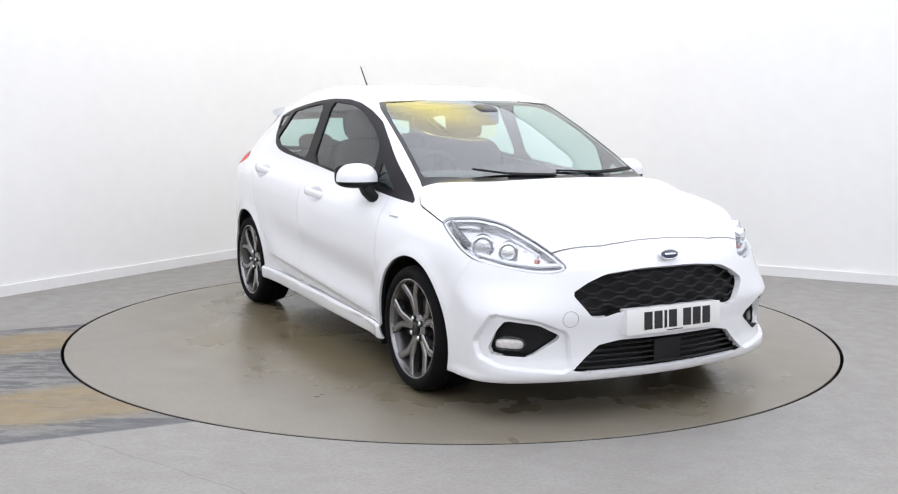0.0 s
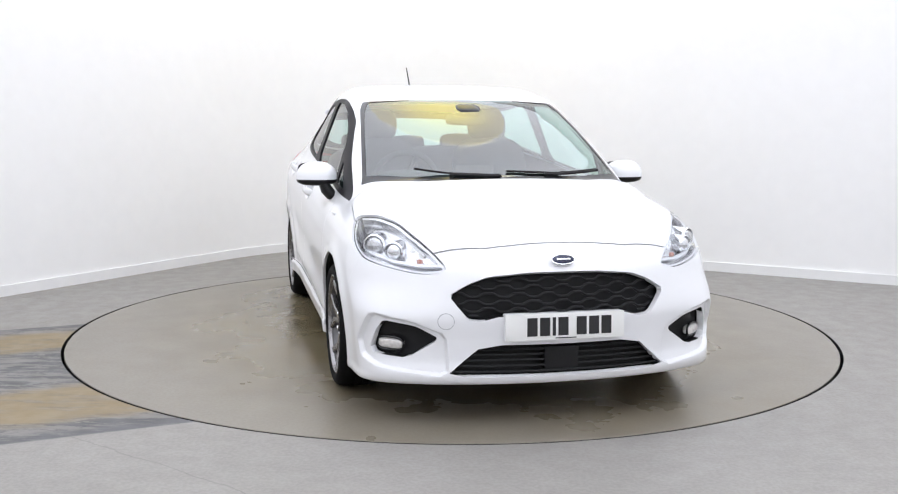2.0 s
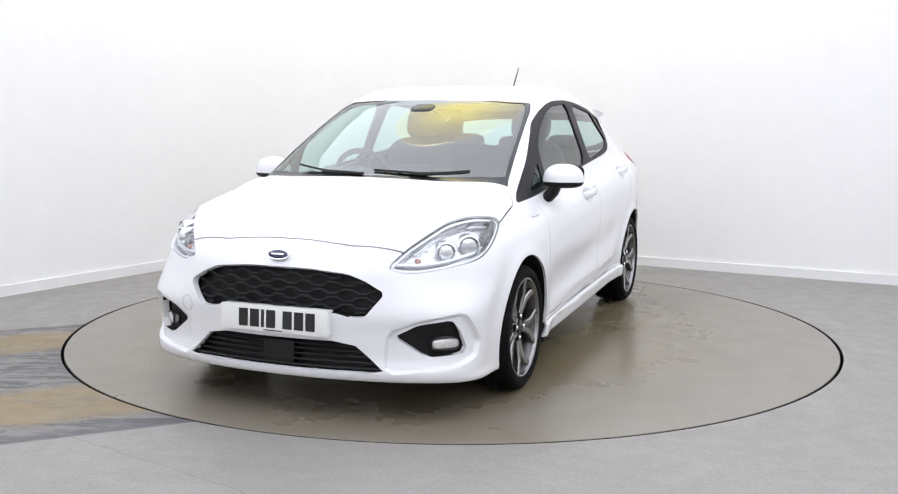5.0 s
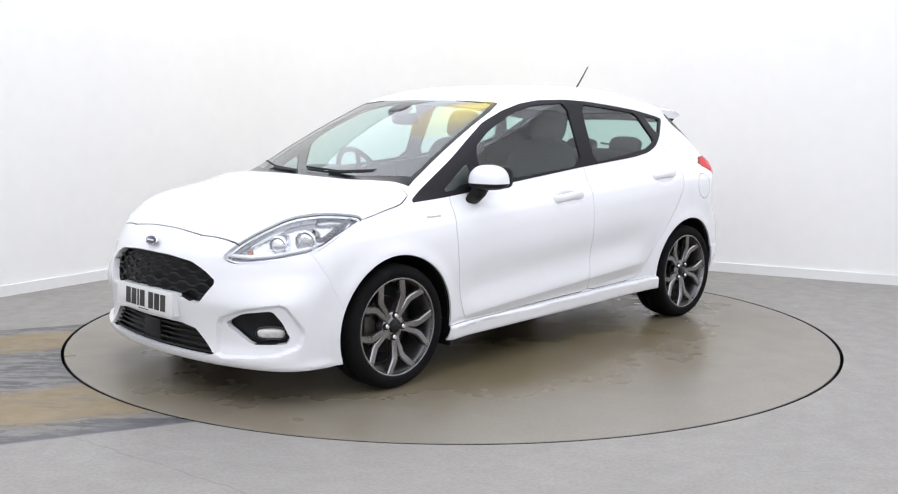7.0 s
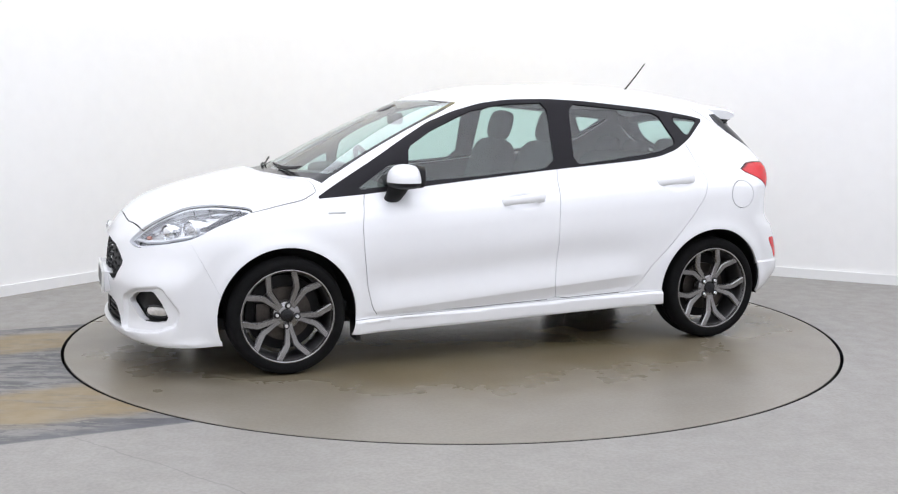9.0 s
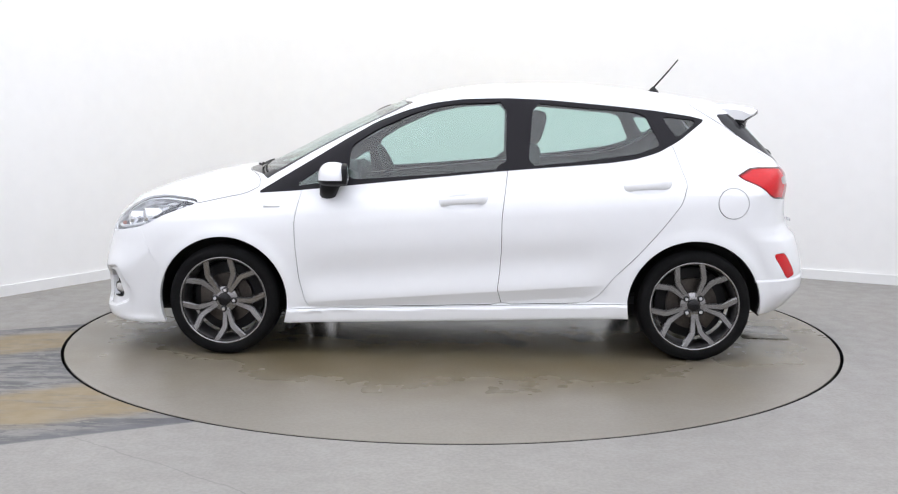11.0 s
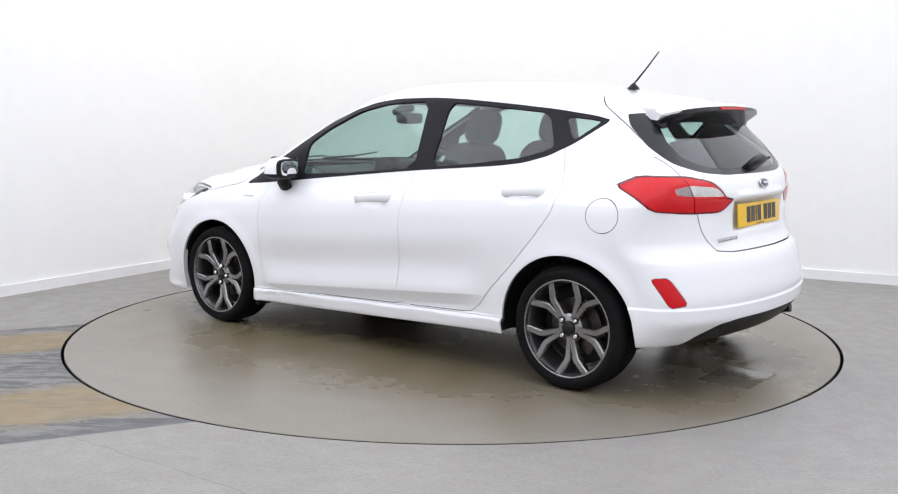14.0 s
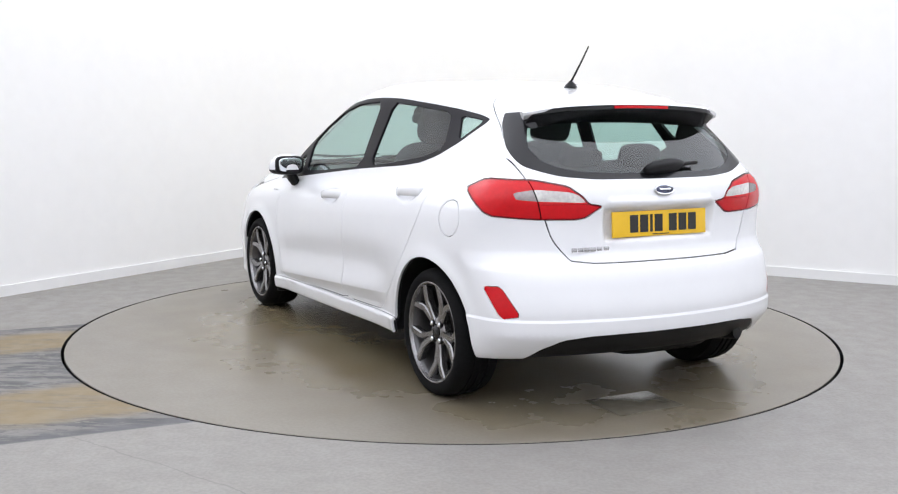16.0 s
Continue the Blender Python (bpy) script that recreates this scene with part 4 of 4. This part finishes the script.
def handle(door, at, sgn):
    x, y, z = at
    pts = [(x + 0.125, y - sgn * 0.022, z - 0.012), (x + 0.11, y - sgn * 0.002, z - 0.009), (x + 0.06, y + sgn * 0.014, z - 0.002), (x - 0.02, y + sgn * 0.016, z + 0.005),
           (x - 0.085, y + sgn * 0.008, z + 0.009), (x - 0.12, y - sgn * 0.006, z + 0.010), (x - 0.13, y - sgn * 0.022, z + 0.010)]
    bm = bmesh.new()
    rings = []
    for i, p in enumerate(pts):
        w = (0.014, 0.023, 0.021, 0.023, 0.026, 0.024, 0.014)[i]
        rings.append([bm.verts.new((p[0], p[1] + 0.011 * math.cos(a), p[2] + w * math.sin(a))) for a in [2 * math.pi * k / 12 for k in range(12)]])
    for a, b in zip(rings, rings[1:]):
        for k in range(12):
            bm.faces.new((a[k], a[(k + 1) % 12], b[(k + 1) % 12], b[k]))
    bm.faces.new(rings[0]), bm.faces.new(rings[-1])
    part("door_handle", bm, M_PAINT, door, sharp=60)


def mirror(car, sgn):
    lean = pose(0, 0, 0, 0, 0, sgn * 8)
    base = 0.962
    cap = part("door_mirror", pillow((0.560, sgn * 0.893, base), (0.080, 0.106, 0.092), 0.8, 0.8, 28, lean, keep=lambda c: c.z > base - 0.004), M_PAINT, car, "white door mirror cap", sharp=60)
    part("lower_shell", pillow((0.560, sgn * 0.893, base), (0.079, 0.105, 0.034), 0.8, 0.8, 28, lean, keep=lambda c: c.z < base + 0.004), M_BLACK, cap, "black lower shell", sharp=60)
    part("mirror_glass", pillow((0.494, sgn * 0.893, 0.992), (0.012, 0.080, 0.044), 0.5, 0.5, 14, lean), M_MIRROR, cap, "mirror glass")
    part("mirror_glass_rim", pillow((0.502, sgn * 0.893, 0.990), (0.018, 0.094, 0.056), 0.5, 0.5, 14, lean), M_BLACK, cap, "black glass rim")
    part("indicator", pillow((0.572, sgn * 0.920, 0.960), (0.052, 0.056, 0.009), 0.5, 0.8, 14, lean), M_CLEAR, cap, "slim clear indicator strip")
    bm = bmesh.new()
    rings = []
    for x, y, z, a, b in ((0.572, 0.86, 0.955, 0.06, 0.03), (0.588, 0.85, 0.915, 0.052, 0.028), (0.60, 0.822, 0.88, 0.045, 0.026), (0.602, 0.785, 0.868, 0.045, 0.024), (0.602, 0.745, 0.872, 0.05, 0.024)):
        rings.append([bm.verts.new((x + a * math.cos(t), sgn * (y + b * math.sin(t) * 0.8), z + b * math.sin(t) * -0.8)) for t in [2 * math.pi * k / 14 for k in range(14)]])
    for p, q in zip(rings, rings[1:]):
        for k in range(14):
            bm.faces.new((p[k], p[(k + 1) % 14], q[(k + 1) % 14], q[k]))
    bm.faces.new(rings[0]), bm.faces.new(rings[-1])
    part("mirror_foot", bm, M_BLACK, cap, "black mirror foot", sharp=60)
    cap.location = (0.088, sgn * -0.030, 0.0)


def wing_badge(car, sgn):
    q = settle(np.array([[0.985, sgn * 0.8, 0.80]]))[0]
    bm = box((-0.045, -0.003, -0.008), (0.045, 0.003, 0.008), 0.002, pose(q[0], q[1], q[2], sgn * -12, 0, sgn * -2))
    part("wing_badge", bm, M_SILVER, car, "small silver side badge")


def oval_badge(car, at, tilt, facing):
    m = pose(*at, 0, 0, 0) @ pose(0, 0, 0, 0, tilt, 0)
    rim = [m @ Vector((0, 0.050 * math.cos(a), 0.021 * math.sin(a))) for a in [2 * math.pi * i / 32 for i in range(32)]]
    b = part("badge", pillow((0, 0, 0), (0.007, 0.048, 0.020), 1, 1, 14, m), M_BADGE, car, "dark blue oval badge")
    part("badge_rim", tube(rim, 0.0035, 6, True), M_CHROME, b, "thin chrome rim")
    part("badge_mark", box((facing * 0.006 - 0.002, -0.030, -0.0038), (facing * 0.006 + 0.002, 0.030, 0.0038), 0.0015, m), M_CHROME, b, "silver mark")


def number_plate(car, at, tilt, facing, material, label):
    """Plate with one plain bar for each character."""
    m = pose(*at) @ pose(0, 0, 0, 0, tilt, 0)
    pl = part("number_plate", box((-0.005, -0.26, -0.0555), (0.005, 0.26, 0.0555), 0.003, m), material, car, label)
    x = facing * 0.0055
    y = -0.168
    for i in range(7):
        w = 0.014 if i == 2 else 0.044
        part("character_bar", box((x - 0.001, facing * y - (0 if facing > 0 else w), -0.037), (x + 0.001, facing * y + (w if facing > 0 else 0), 0.039), 0.0, m), M_INK, pl)
        y += w + (0.036 if i == 3 else 0.011)
    part("small_print", box((x - 0.001, -0.045, -0.0495), (x + 0.001, 0.045, -0.0455), 0.0, m), M_INK, pl)


def grille(sk, car):
    gp = sk.panel("grille", ["grille"], M_BLACK, car, "black mesh grille with wavy bars", sink=0.055, depth=-0.05, along=(1, 0, 0))
    poly = outline(GRILLE, 1)
    for row, z in enumerate(np.arange(0.472, 0.652, 0.031)):
        runs = []
        for y in np.arange(-0.48, 0.481, 0.008):
            zz = z + 0.0078 * math.tanh(2.2 * math.cos((y / 0.0625 + (row % 2)) * math.pi))
            inside = signed(np.array([[abs(y), zz]]), poly)[0] < -0.010
            if inside:
                if not runs or not runs[-1][1]:
                    runs.append(([], True))
                x = float(curve(np.array([zz]), NOSE)[0]) - 0.9 * 0.34 * y * y - 0.028 - 0.01 * abs(y)
                runs[-1][0].append((x, y, zz))
            elif runs and runs[-1][1]:
                runs[-1] = (runs[-1][0], False)
        for pts, _ in runs:
            if len(pts) > 3:
                part("wavy_bar", tube(pts, 0.0056, 6), M_BLACK, gp, "black wavy bar")
    ip = sk.panel("lower_intake", ["intake"], M_BLACK, car, "black lower air intake", sink=0.07, depth=-0.062, along=(1, 0, 0))
    for z in (0.245, 0.268, 0.291, 0.314, 0.337):
        half = 0.495 - (z - 0.226) / 0.134 * 0.155 - 0.012
        pts = [(float(curve(np.array([z]), NOSE)[0]) - 0.8 * 0.33 * y * y - 0.022, y, z) for y in np.linspace(-half, half, 21)]
        part("slat", tube(pts, 0.0052, 6), M_BLACK, ip)
    part("sensor_cover", box((2.010, -0.075, 0.248), (2.046, 0.075, 0.345), 0.006), M_BLACK, ip, "dark grey sensor cover")
    number_plate(car, (2.081, 0.0, 0.438), -3, 1, M_PLATE_W, "white front number plate")
    part("plate_holder", box((2.03, -0.258, 0.384), (2.076, 0.258, 0.492), 0.006), M_PAINT, car)
    oval_badge(car, (2.036, 0.0, 0.710), -24, 1)
    q = settle(np.array([[1.985, -0.485, 0.462]]), 8)
    n = Vector(slope(q)[0])
    u = n.cross(Vector((0, 0, 1))).normalized()
    w = u.cross(n)
    ring = settle(np.array([Vector(q[0]) + 0.034 * (math.cos(a) * u + math.sin(a) * w) for a in [2 * math.pi * i / 28 for i in range(28)]]), 6)
    part("towing_cover", tube([tuple(p) for p in ring], 0.0013, 5, True), M_TRIMGREY, car, "round towing eye cover line")


def cabin(car):
    part("cabin_floor", box((-1.45, -0.66, 0.285), (1.10, 0.66, 0.335), 0.02), M_INNER, car, "dark cabin floor")
    d = part("dashboard", pillow((0.93, 0, 0.80), (0.34, 0.70, 0.165), 0.55, 0.35, 20), M_INNER, car, "dark grey dashboard", sharp=60)
    part("instrument_hood", pillow((0.72, -0.36, 0.955), (0.12, 0.19, 0.055), 0.6, 0.6, 14), M_INNER, d)
    part("centre_screen", box((0.60, -0.11, 0.90), (0.625, 0.11, 1.03), 0.006, None), M_GLOSSBLACK, d, "black centre screen")
    hub = pose(0.47, -0.36, 0.93, 0, -66, 0)
    sw = part("steering_wheel", tube([hub @ Vector((0.18 * math.cos(a), 0.18 * math.sin(a), 0)) for a in [2 * math.pi * i / 36 for i in range(36)]], 0.016, 8, True), M_INNER, car, "dark leather steering wheel", sharp=60)
    part("airbag_cover", pillow((0, 0, 0), (0.075, 0.075, 0.03), 0.7, 0.8, 12, hub), M_INNER, sw)
    for a in (20, 160, 270):
        part("wheel_spoke", tube([hub @ Vector((0.05 * math.cos(radians(a)), 0.05 * math.sin(radians(a)), 0)), hub @ Vector((0.175 * math.cos(radians(a)), 0.175 * math.sin(radians(a)), 0))], 0.014, 6), M_INNER, sw)
    for y in (-0.36, 0.36):
        s = part("front_seat", pillow((0.02, y, 0.52), (0.27, 0.25, 0.10), 0.5, 0.4, 16), M_SEAT, car, "charcoal cloth front seat", sharp=60)
        back = pose(0, 0, 0, 0, -16, 0)
        part("seat_back", pillow((-0.30, y, 0.83), (0.085, 0.245, 0.33), 0.5, 0.5, 16, back), M_SEAT, s, sharp=60)
        part("headrest", pillow((-0.415, y, 1.235), (0.05, 0.125, 0.095), 0.6, 0.6, 14, back), M_SEAT, s, sharp=60)
        for dy in (-0.05, 0.05):
            part("headrest_post", tube([(-0.37, y + dy, 1.08), (-0.405, y + dy, 1.19)], 0.007, 6), M_CHROME, s)
    b = part("rear_bench", pillow((-0.80, 0, 0.52), (0.25, 0.62, 0.10), 0.4, 0.3, 16), M_SEAT, car, "charcoal cloth rear bench", sharp=60)
    lean = pose(0, 0, 0, 0, -20, 0)
    part("bench_back", pillow((-1.10, 0, 0.80), (0.08, 0.60, 0.28), 0.4, 0.35, 16, lean), M_SEAT, b, sharp=60)
    for y in (-0.36, 0.0, 0.36):
        part("headrest", pillow((-1.215, y, 1.10), (0.042, 0.12, 0.062 if y else 0.045), 0.6, 0.6, 12, lean), M_SEAT, b, sharp=60)
    part("parcel_shelf", box((-1.62, -0.52, 0.965), (-1.24, 0.52, 0.985), 0.006), M_INNER, car)
    rm = part("interior_mirror", pillow((0.42, 0, 1.275), (0.02, 0.115, 0.034), 0.5, 0.5, 14), M_INNER, car, "dark interior mirror", sharp=60)
    part("mirror_stalk", tube([(0.42, 0, 1.30), (0.50, 0, 1.318)], 0.016, 8), M_INNER, rm)
    part("sensor_housing", pillow((0.47, 0, 1.325), (0.055, 0.072, 0.021), 0.6, 0.6, 12, pose(0, 0, 0, 0, 24, 0)), M_GLOSSBLACK, rm, "black sensor housing")


def underside(car):
    part("underbody", box((-1.45, -0.62, 0.215), (1.75, 0.62, 0.285), 0.02), M_BLACK, car, "black underbody")
    for cx, r in ((1.246, 0.35), (-1.24, 0.355)):
        for sgn in (1, -1):
            bm = bmesh.new()
            rows = []
            span = np.linspace(0.5, 0.9, 201)
            for outer in (True, False):
                row = []
                for i in range(41):
                    a = radians(-9 + 198 * i / 40)
                    x, z = cx + r * math.cos(a), 0.312 + r * math.sin(a)
                    edge = float(span[np.argmax(skin(np.full(201, x), span, np.full(201, max(z, 0.30))) > 0)])
                    row.append(bm.verts.new((x, sgn * (min(edge, 0.87) - 0.014 if outer else 0.54), z)))
                rows.append(row)
            for i in range(40):
                bm.faces.new((rows[0][i], rows[0][i + 1], rows[1][i + 1], rows[1][i]))
            bm.faces.new(rows[1])
            part("arch_liner", bm, M_BLACK, car, "black wheel arch liner")
    for sgn in (1, -1):
        part("mud_flap", box((0.875, sgn * 0.79 - 0.06, 0.165), (0.905, sgn * 0.79 + 0.06, 0.30), 0.01), M_BLACK, car, "small black mud flap")
        part("axle_arm", tube([(1.246, sgn * 0.2, 0.27), (1.246, sgn * 0.72, 0.30)], 0.03, 8), M_BLACK, car)
    part("rear_axle", tube([(-1.246, -0.70, 0.29), (-1.15, -0.5, 0.27), (-1.1, 0, 0.26), (-1.15, 0.5, 0.27), (-1.246, 0.70, 0.29)], 0.035, 8), M_BLACK, car)
    ex = part("exhaust_pipe", tube([(-1.2, -0.42, 0.24), (-1.70, -0.46, 0.275), (-1.84, -0.47, 0.30)], 0.028, 14), M_BLACK, car, "short dark exhaust pipe")
    part("silencer", pillow((-1.62, -0.15, 0.285), (0.11, 0.30, 0.075), 0.6, 0.5, 14), M_BLACK, ex, "dark silencer box")


def spoiler(car):
    """Roof spoiler: a blade that carries the roof on over the rear window, with a black housing below."""
    def blade(y, half=0.55):
        k = abs(y) / half
        drop = 0.075 * y * y
        xe = -1.668 + 0.20 * y * y + 0.05 * k ** 8
        dip = 0.018 * k ** 6
        return [(-1.33, y * 0.84, 1.385 - drop - dip), (-1.42, y * 0.885, 1.384 - drop - dip), (-1.52, y * 0.945, 1.374 - drop - dip), (xe + 0.025, y, 1.362 - drop - dip), (xe, y, 1.352 - drop - dip),
                (xe + 0.004, y, 1.340 - drop - dip), (-1.53, y * 0.965, 1.322 - drop - dip), (-1.43, y * 0.885, 1.318 - drop - 0.2 * dip), (-1.36, y * 0.84, 1.33 - drop)]
    def skinned(rows):
        bm = bmesh.new()
        vs = [[bm.verts.new(p) for p in r] for r in rows]
        for a, b in zip(vs, vs[1:]):
            for i in range(len(a)):
                bm.faces.new((a[i], a[(i + 1) % len(a)], b[(i + 1) % len(a)], b[i]))
        bm.faces.new(vs[0]), bm.faces.new(vs[-1])
        return bm
    sp = part("spoiler", skinned([blade(y) for y in np.linspace(-0.55, 0.55, 31)]), M_PAINT, car, "white roof spoiler over the rear window", sharp=38)
    rows = []
    for y in np.linspace(-0.518, 0.518, 31):
        k, drop = abs(y) / 0.518, 0.075 * y * y
        xe = -1.672 + 0.20 * y * y + 0.05 * k ** 8
        rows.append([(xe - 0.001, y, 1.350 - drop - 0.010 * k ** 6), (xe - 0.002, y, 1.334 - drop - 0.014 * k ** 6), (xe + 0.045, y, 1.314 - drop - 0.03 * k ** 4), (-1.55, y * 0.97, 1.284 - drop - 0.02 * k ** 3), (-1.46, y * 0.97, 1.270 - drop), (-1.45, y * 0.97, 1.31 - drop)])
    part("spoiler_underside", skinned(rows), M_GLOSSBLACK, sp, "gloss black spoiler underside", sharp=38)
    rows = [[(x + 0.20 * y * y, y, z - 0.075 * y * y) for x, z in ((-1.679, 1.348), (-1.679, 1.336), (-1.64, 1.333), (-1.64, 1.348))] for y in np.linspace(-0.15, 0.15, 9)]
    part("brake_light", skinned(rows), M_RED, sp, "slim red high brake light")


def fittings(car):
    number_plate(car, (-1.827, 0.004, 0.838), 4, -1, M_PLATE_Y, "yellow rear number plate")
    oval_badge(car, (-1.846, 0.0, 0.985), 24, -1)
    for i in range(6):
        q = settle(np.array([[-1.85, 0.462 - i * 0.033, 0.744]]))[0]
        part("script_bar", box((-0.003, -0.0125, -0.0085), (0.003, 0.0125, 0.0085), 0.002, pose(q[0] - 0.001, q[1], q[2], 0, 0, -14)), M_LAMPBOX, car, "small grey metal lettering bar")
    a = part("aerial", closed_lathe([(0.034, 0), (0.028, 0.012), (0.014, 0.026), (0.007, 0.034)], 18, pose(-1.120, 0, 1.437, 90) @ pose(0, 0, 0)), M_BLACK, car, "short black roof aerial")
    part("mast", tube([(-1.120, 0, 1.464), (-1.195, 0, 1.549), (-1.260, 0, 1.629)], [0.0055, 0.0045, 0.0035], 8), M_BLACK, a)
    # wipers lie on the screens
    def lie(pts, lift):
        p = settle(np.array(pts, float))
        return [tuple(q) for q in p + slope(p) * lift]
    low = lambda y, up: (1.205 - up - 0.30 * y * y, y, 1.01 + 0.5 * up + 0.12 * y * y)
    for y0, y1 in ((0.52, 0.02), (-0.02, -0.44)):
        run = [y0 + (y1 - y0) * i / 10 for i in range(11)]
        w = part("wiper", tube(lie([low(y, 0.02 + 0.035 * i / 10) for i, y in enumerate(run)], 0.005), 0.0055, 6), M_BLACK, car, "black windscreen wiper")
        part("wiper_arm", tube(lie([low(y, 0.005 + 0.035 * i / 10) for i, y in enumerate(run[:7])], 0.007), 0.0065, 6), M_BLACK, w)
    rw = part("rear_wiper", tube(lie([(-1.78, -0.04 - 0.035 * i, 1.082 + 0.004 * i) for i in range(7)], 0.016), 0.008, 6), M_BLACK, car, "black rear wiper")
    part("wiper_arm_cover", pillow((0, 0, 0), (0.040, 0.115, 0.024), 0.7, 0.8, 14, pose(*(Vector(lie([(-1.78, -0.045, 1.078)], 0.012)[0])), -7, 42, 0)), M_BLACK, rw, "black teardrop arm cover", sharp=60)


def wheels(car):
    k = 1.065
    rim = lathe([(a * k, b) for a, b in [(0.205, -0.17), (0.212, -0.155), (0.196, -0.14), (0.196, -0.06), (0.202, -0.03), (0.209, -0.014), (0.214, -0.010), (0.218, -0.012), (0.221, -0.02)]], 72)
    wheel = part("wheel", rim, M_BARREL, car, "dark grey alloy wheel", sharp=40)
    part("rim_lip", lathe([(0.221, -0.014), (0.226, 0.001), (0.230, 0.003), (0.234, 0.002), (0.236, -0.006)], 72), M_ALLOY, wheel, "bright machined rim lip", sharp=40)
    tread = [(0.228, -0.006), (0.236, 0.003), (0.250, 0.010), (0.268, 0.010), (0.280, 0.002), (0.2895, -0.012), (0.2935, -0.03), (0.295, -0.05)]
    for y in (-0.065, -0.1, -0.135):
        tread += [(0.2955, y + 0.006), (0.288, y + 0.005), (0.288, y - 0.005), (0.2955, y - 0.006)]
    tread += [(0.295, -0.155), (0.290, -0.175), (0.286, -0.193), (0.266, -0.203), (0.245, -0.2), (0.228, -0.185)]
    part("tyre", lathe(tread, 96), M_RUBBER, wheel, "black rubber tyre", sharp=50)
    for i in range(5):
        turn = pose(0, 0, 0, 0, 72 * i + 26, 0)
        for s in (1, -1):
            path = [(0.035, 0.007, -0.030), (0.075, 0.0100, -0.027), (0.142, 0.0205, -0.020), (0.157, 0.0280, -0.016), (0.219, 0.080, -0.006)]
            bm = bmesh.new()
            rings = []
            for k, (r, o, d) in enumerate(path):
                a, b = path[max(k - 1, 0)], path[min(k + 1, len(path) - 1)]
                tx, ty = b[0] - a[0], b[1] - a[1]
                ln = math.hypot(tx, ty)
                nx, ny = -ty / ln, tx / ln
                w, wt = (0.0135, 0.0135, 0.0165, 0.0170, 0.0165)[k], (0.0095, 0.0095, 0.0115, 0.0115, 0.0115)[k]
                ring = [(-w, d - 0.034), (-w, d - 0.006), (-wt, d), (wt, d), (w, d - 0.006), (w, d - 0.034)]
                rings.append([bm.verts.new((r + nx * q, y, s * (o + ny * q))) for q, y in ring])
            for p, q in zip(rings, rings[1:]):
                for k in range(6):
                    bm.faces.new((p[k], p[(k + 1) % 6], q[(k + 1) % 6], q[k]))
            bm.faces.new(rings[0]), bm.faces.new(rings[-1])
            bmesh.ops.transform(bm, matrix=turn, verts=bm.verts)
            part("spoke", bm, M_ALLOY, wheel, sharp=25)
    part("hub", closed_lathe([(0.072, -0.075), (0.068, -0.038), (0.058, -0.031), (0.036, -0.027), (0.034, -0.034)], 40), M_ALLOY, wheel)
    part("centre_cap", closed_lathe([(0.032, -0.036), (0.031, -0.024), (0.026, -0.021)], 28), M_GLOSSBLACK, wheel, "black centre cap")
    for i in range(4):
        a = radians(90 * i + 6)
        part("wheel_bolt", closed_lathe([(0.011, -0.034), (0.011, -0.020), (0.008, -0.016)], 14, pose(0.051 * math.cos(a), 0, 0.051 * math.sin(a))), M_CHROME, wheel, "bright wheel bolt")
        # no hollow here: a raised black disc paints the recess's shade
        part("recess_shade", closed_lathe([(0.0165, -0.036), (0.0165, -0.0245), (0.014, -0.0235)], 16, pose(0.051 * math.cos(a), 0, 0.051 * math.sin(a))), M_GLOSSBLACK, wheel, "black disc painting the shade of a bolt recess")
    part("brake_disc", closed_lathe([(0.135, -0.115), (0.135, -0.095), (0.07, -0.094), (0.068, -0.08)], 48), M_STEEL, wheel, "worn steel brake disc")
    part("brake_backplate", closed_lathe([(0.19, -0.165), (0.188, -0.13), (0.13, -0.125)], 40), M_BLACK, wheel)
    part("brake_caliper", box((0.075, -0.13, -0.06), (0.145, -0.075, 0.06), 0.012), M_STEEL, wheel, "grey brake caliper")
    wheel.matrix_basis = pose(1.246, 0.852, 0.312)
    copy_thing(wheel, pose(-1.246, 0.832, 0.312, 0, 144, 0))
    copy_thing(wheel, pose(1.246, -0.852, 0.312, 0, 40, 180))
    copy_thing(wheel, pose(-1.246, -0.832, 0.312, 0, 10, 180))


hatchback = build_car()
# a thin flat box stands in for a wet patch on the disc
plate = part("wet_film", box((-1.975, -0.12, 0.001), (-1.71, 0.235, 0.004), 0.001), M_WETPATCH, table, "thin dark wet patch on the turntable")


# ---- what moves: the turntable, with the car on it ----
def motions():
    turn = [(0.0, -61.05), (0.5, -62.4), (1.0, -65.48), (1.5, -69.91), (2.0, -75.96), (2.5, -81.76), (3.0, -87.73), (3.5, -93.58), (4.0, -99.56), (4.5, -105.43), (5.0, -111.38), (7.5, -140.94), (8.0, -146.92), (8.5, -152.79), (9.0, -158.72), (11.5, -188.31), (12.0, -194.24), (12.5, -200.13), (13.0, -206.06), (13.5, -211.95), (14.0, -217.89), (14.5, -223.76), (15.0, -229.73), (15.5, -235.61), (16.0, -241.63)]
    ox, oy = -0.060, -0.020
    rows = []
    for t, a in turn:
        c, s = math.cos(radians(a)), math.sin(radians(a))
        rows.append((t, pose(c * ox - s * oy, s * ox + c * oy, -0.017, 0, 0, a)))
    walk(hatchback, rows)
    walk(table, [(t, pose(0, 0, 0, 0, 0, a)) for t, a in turn])


motions()
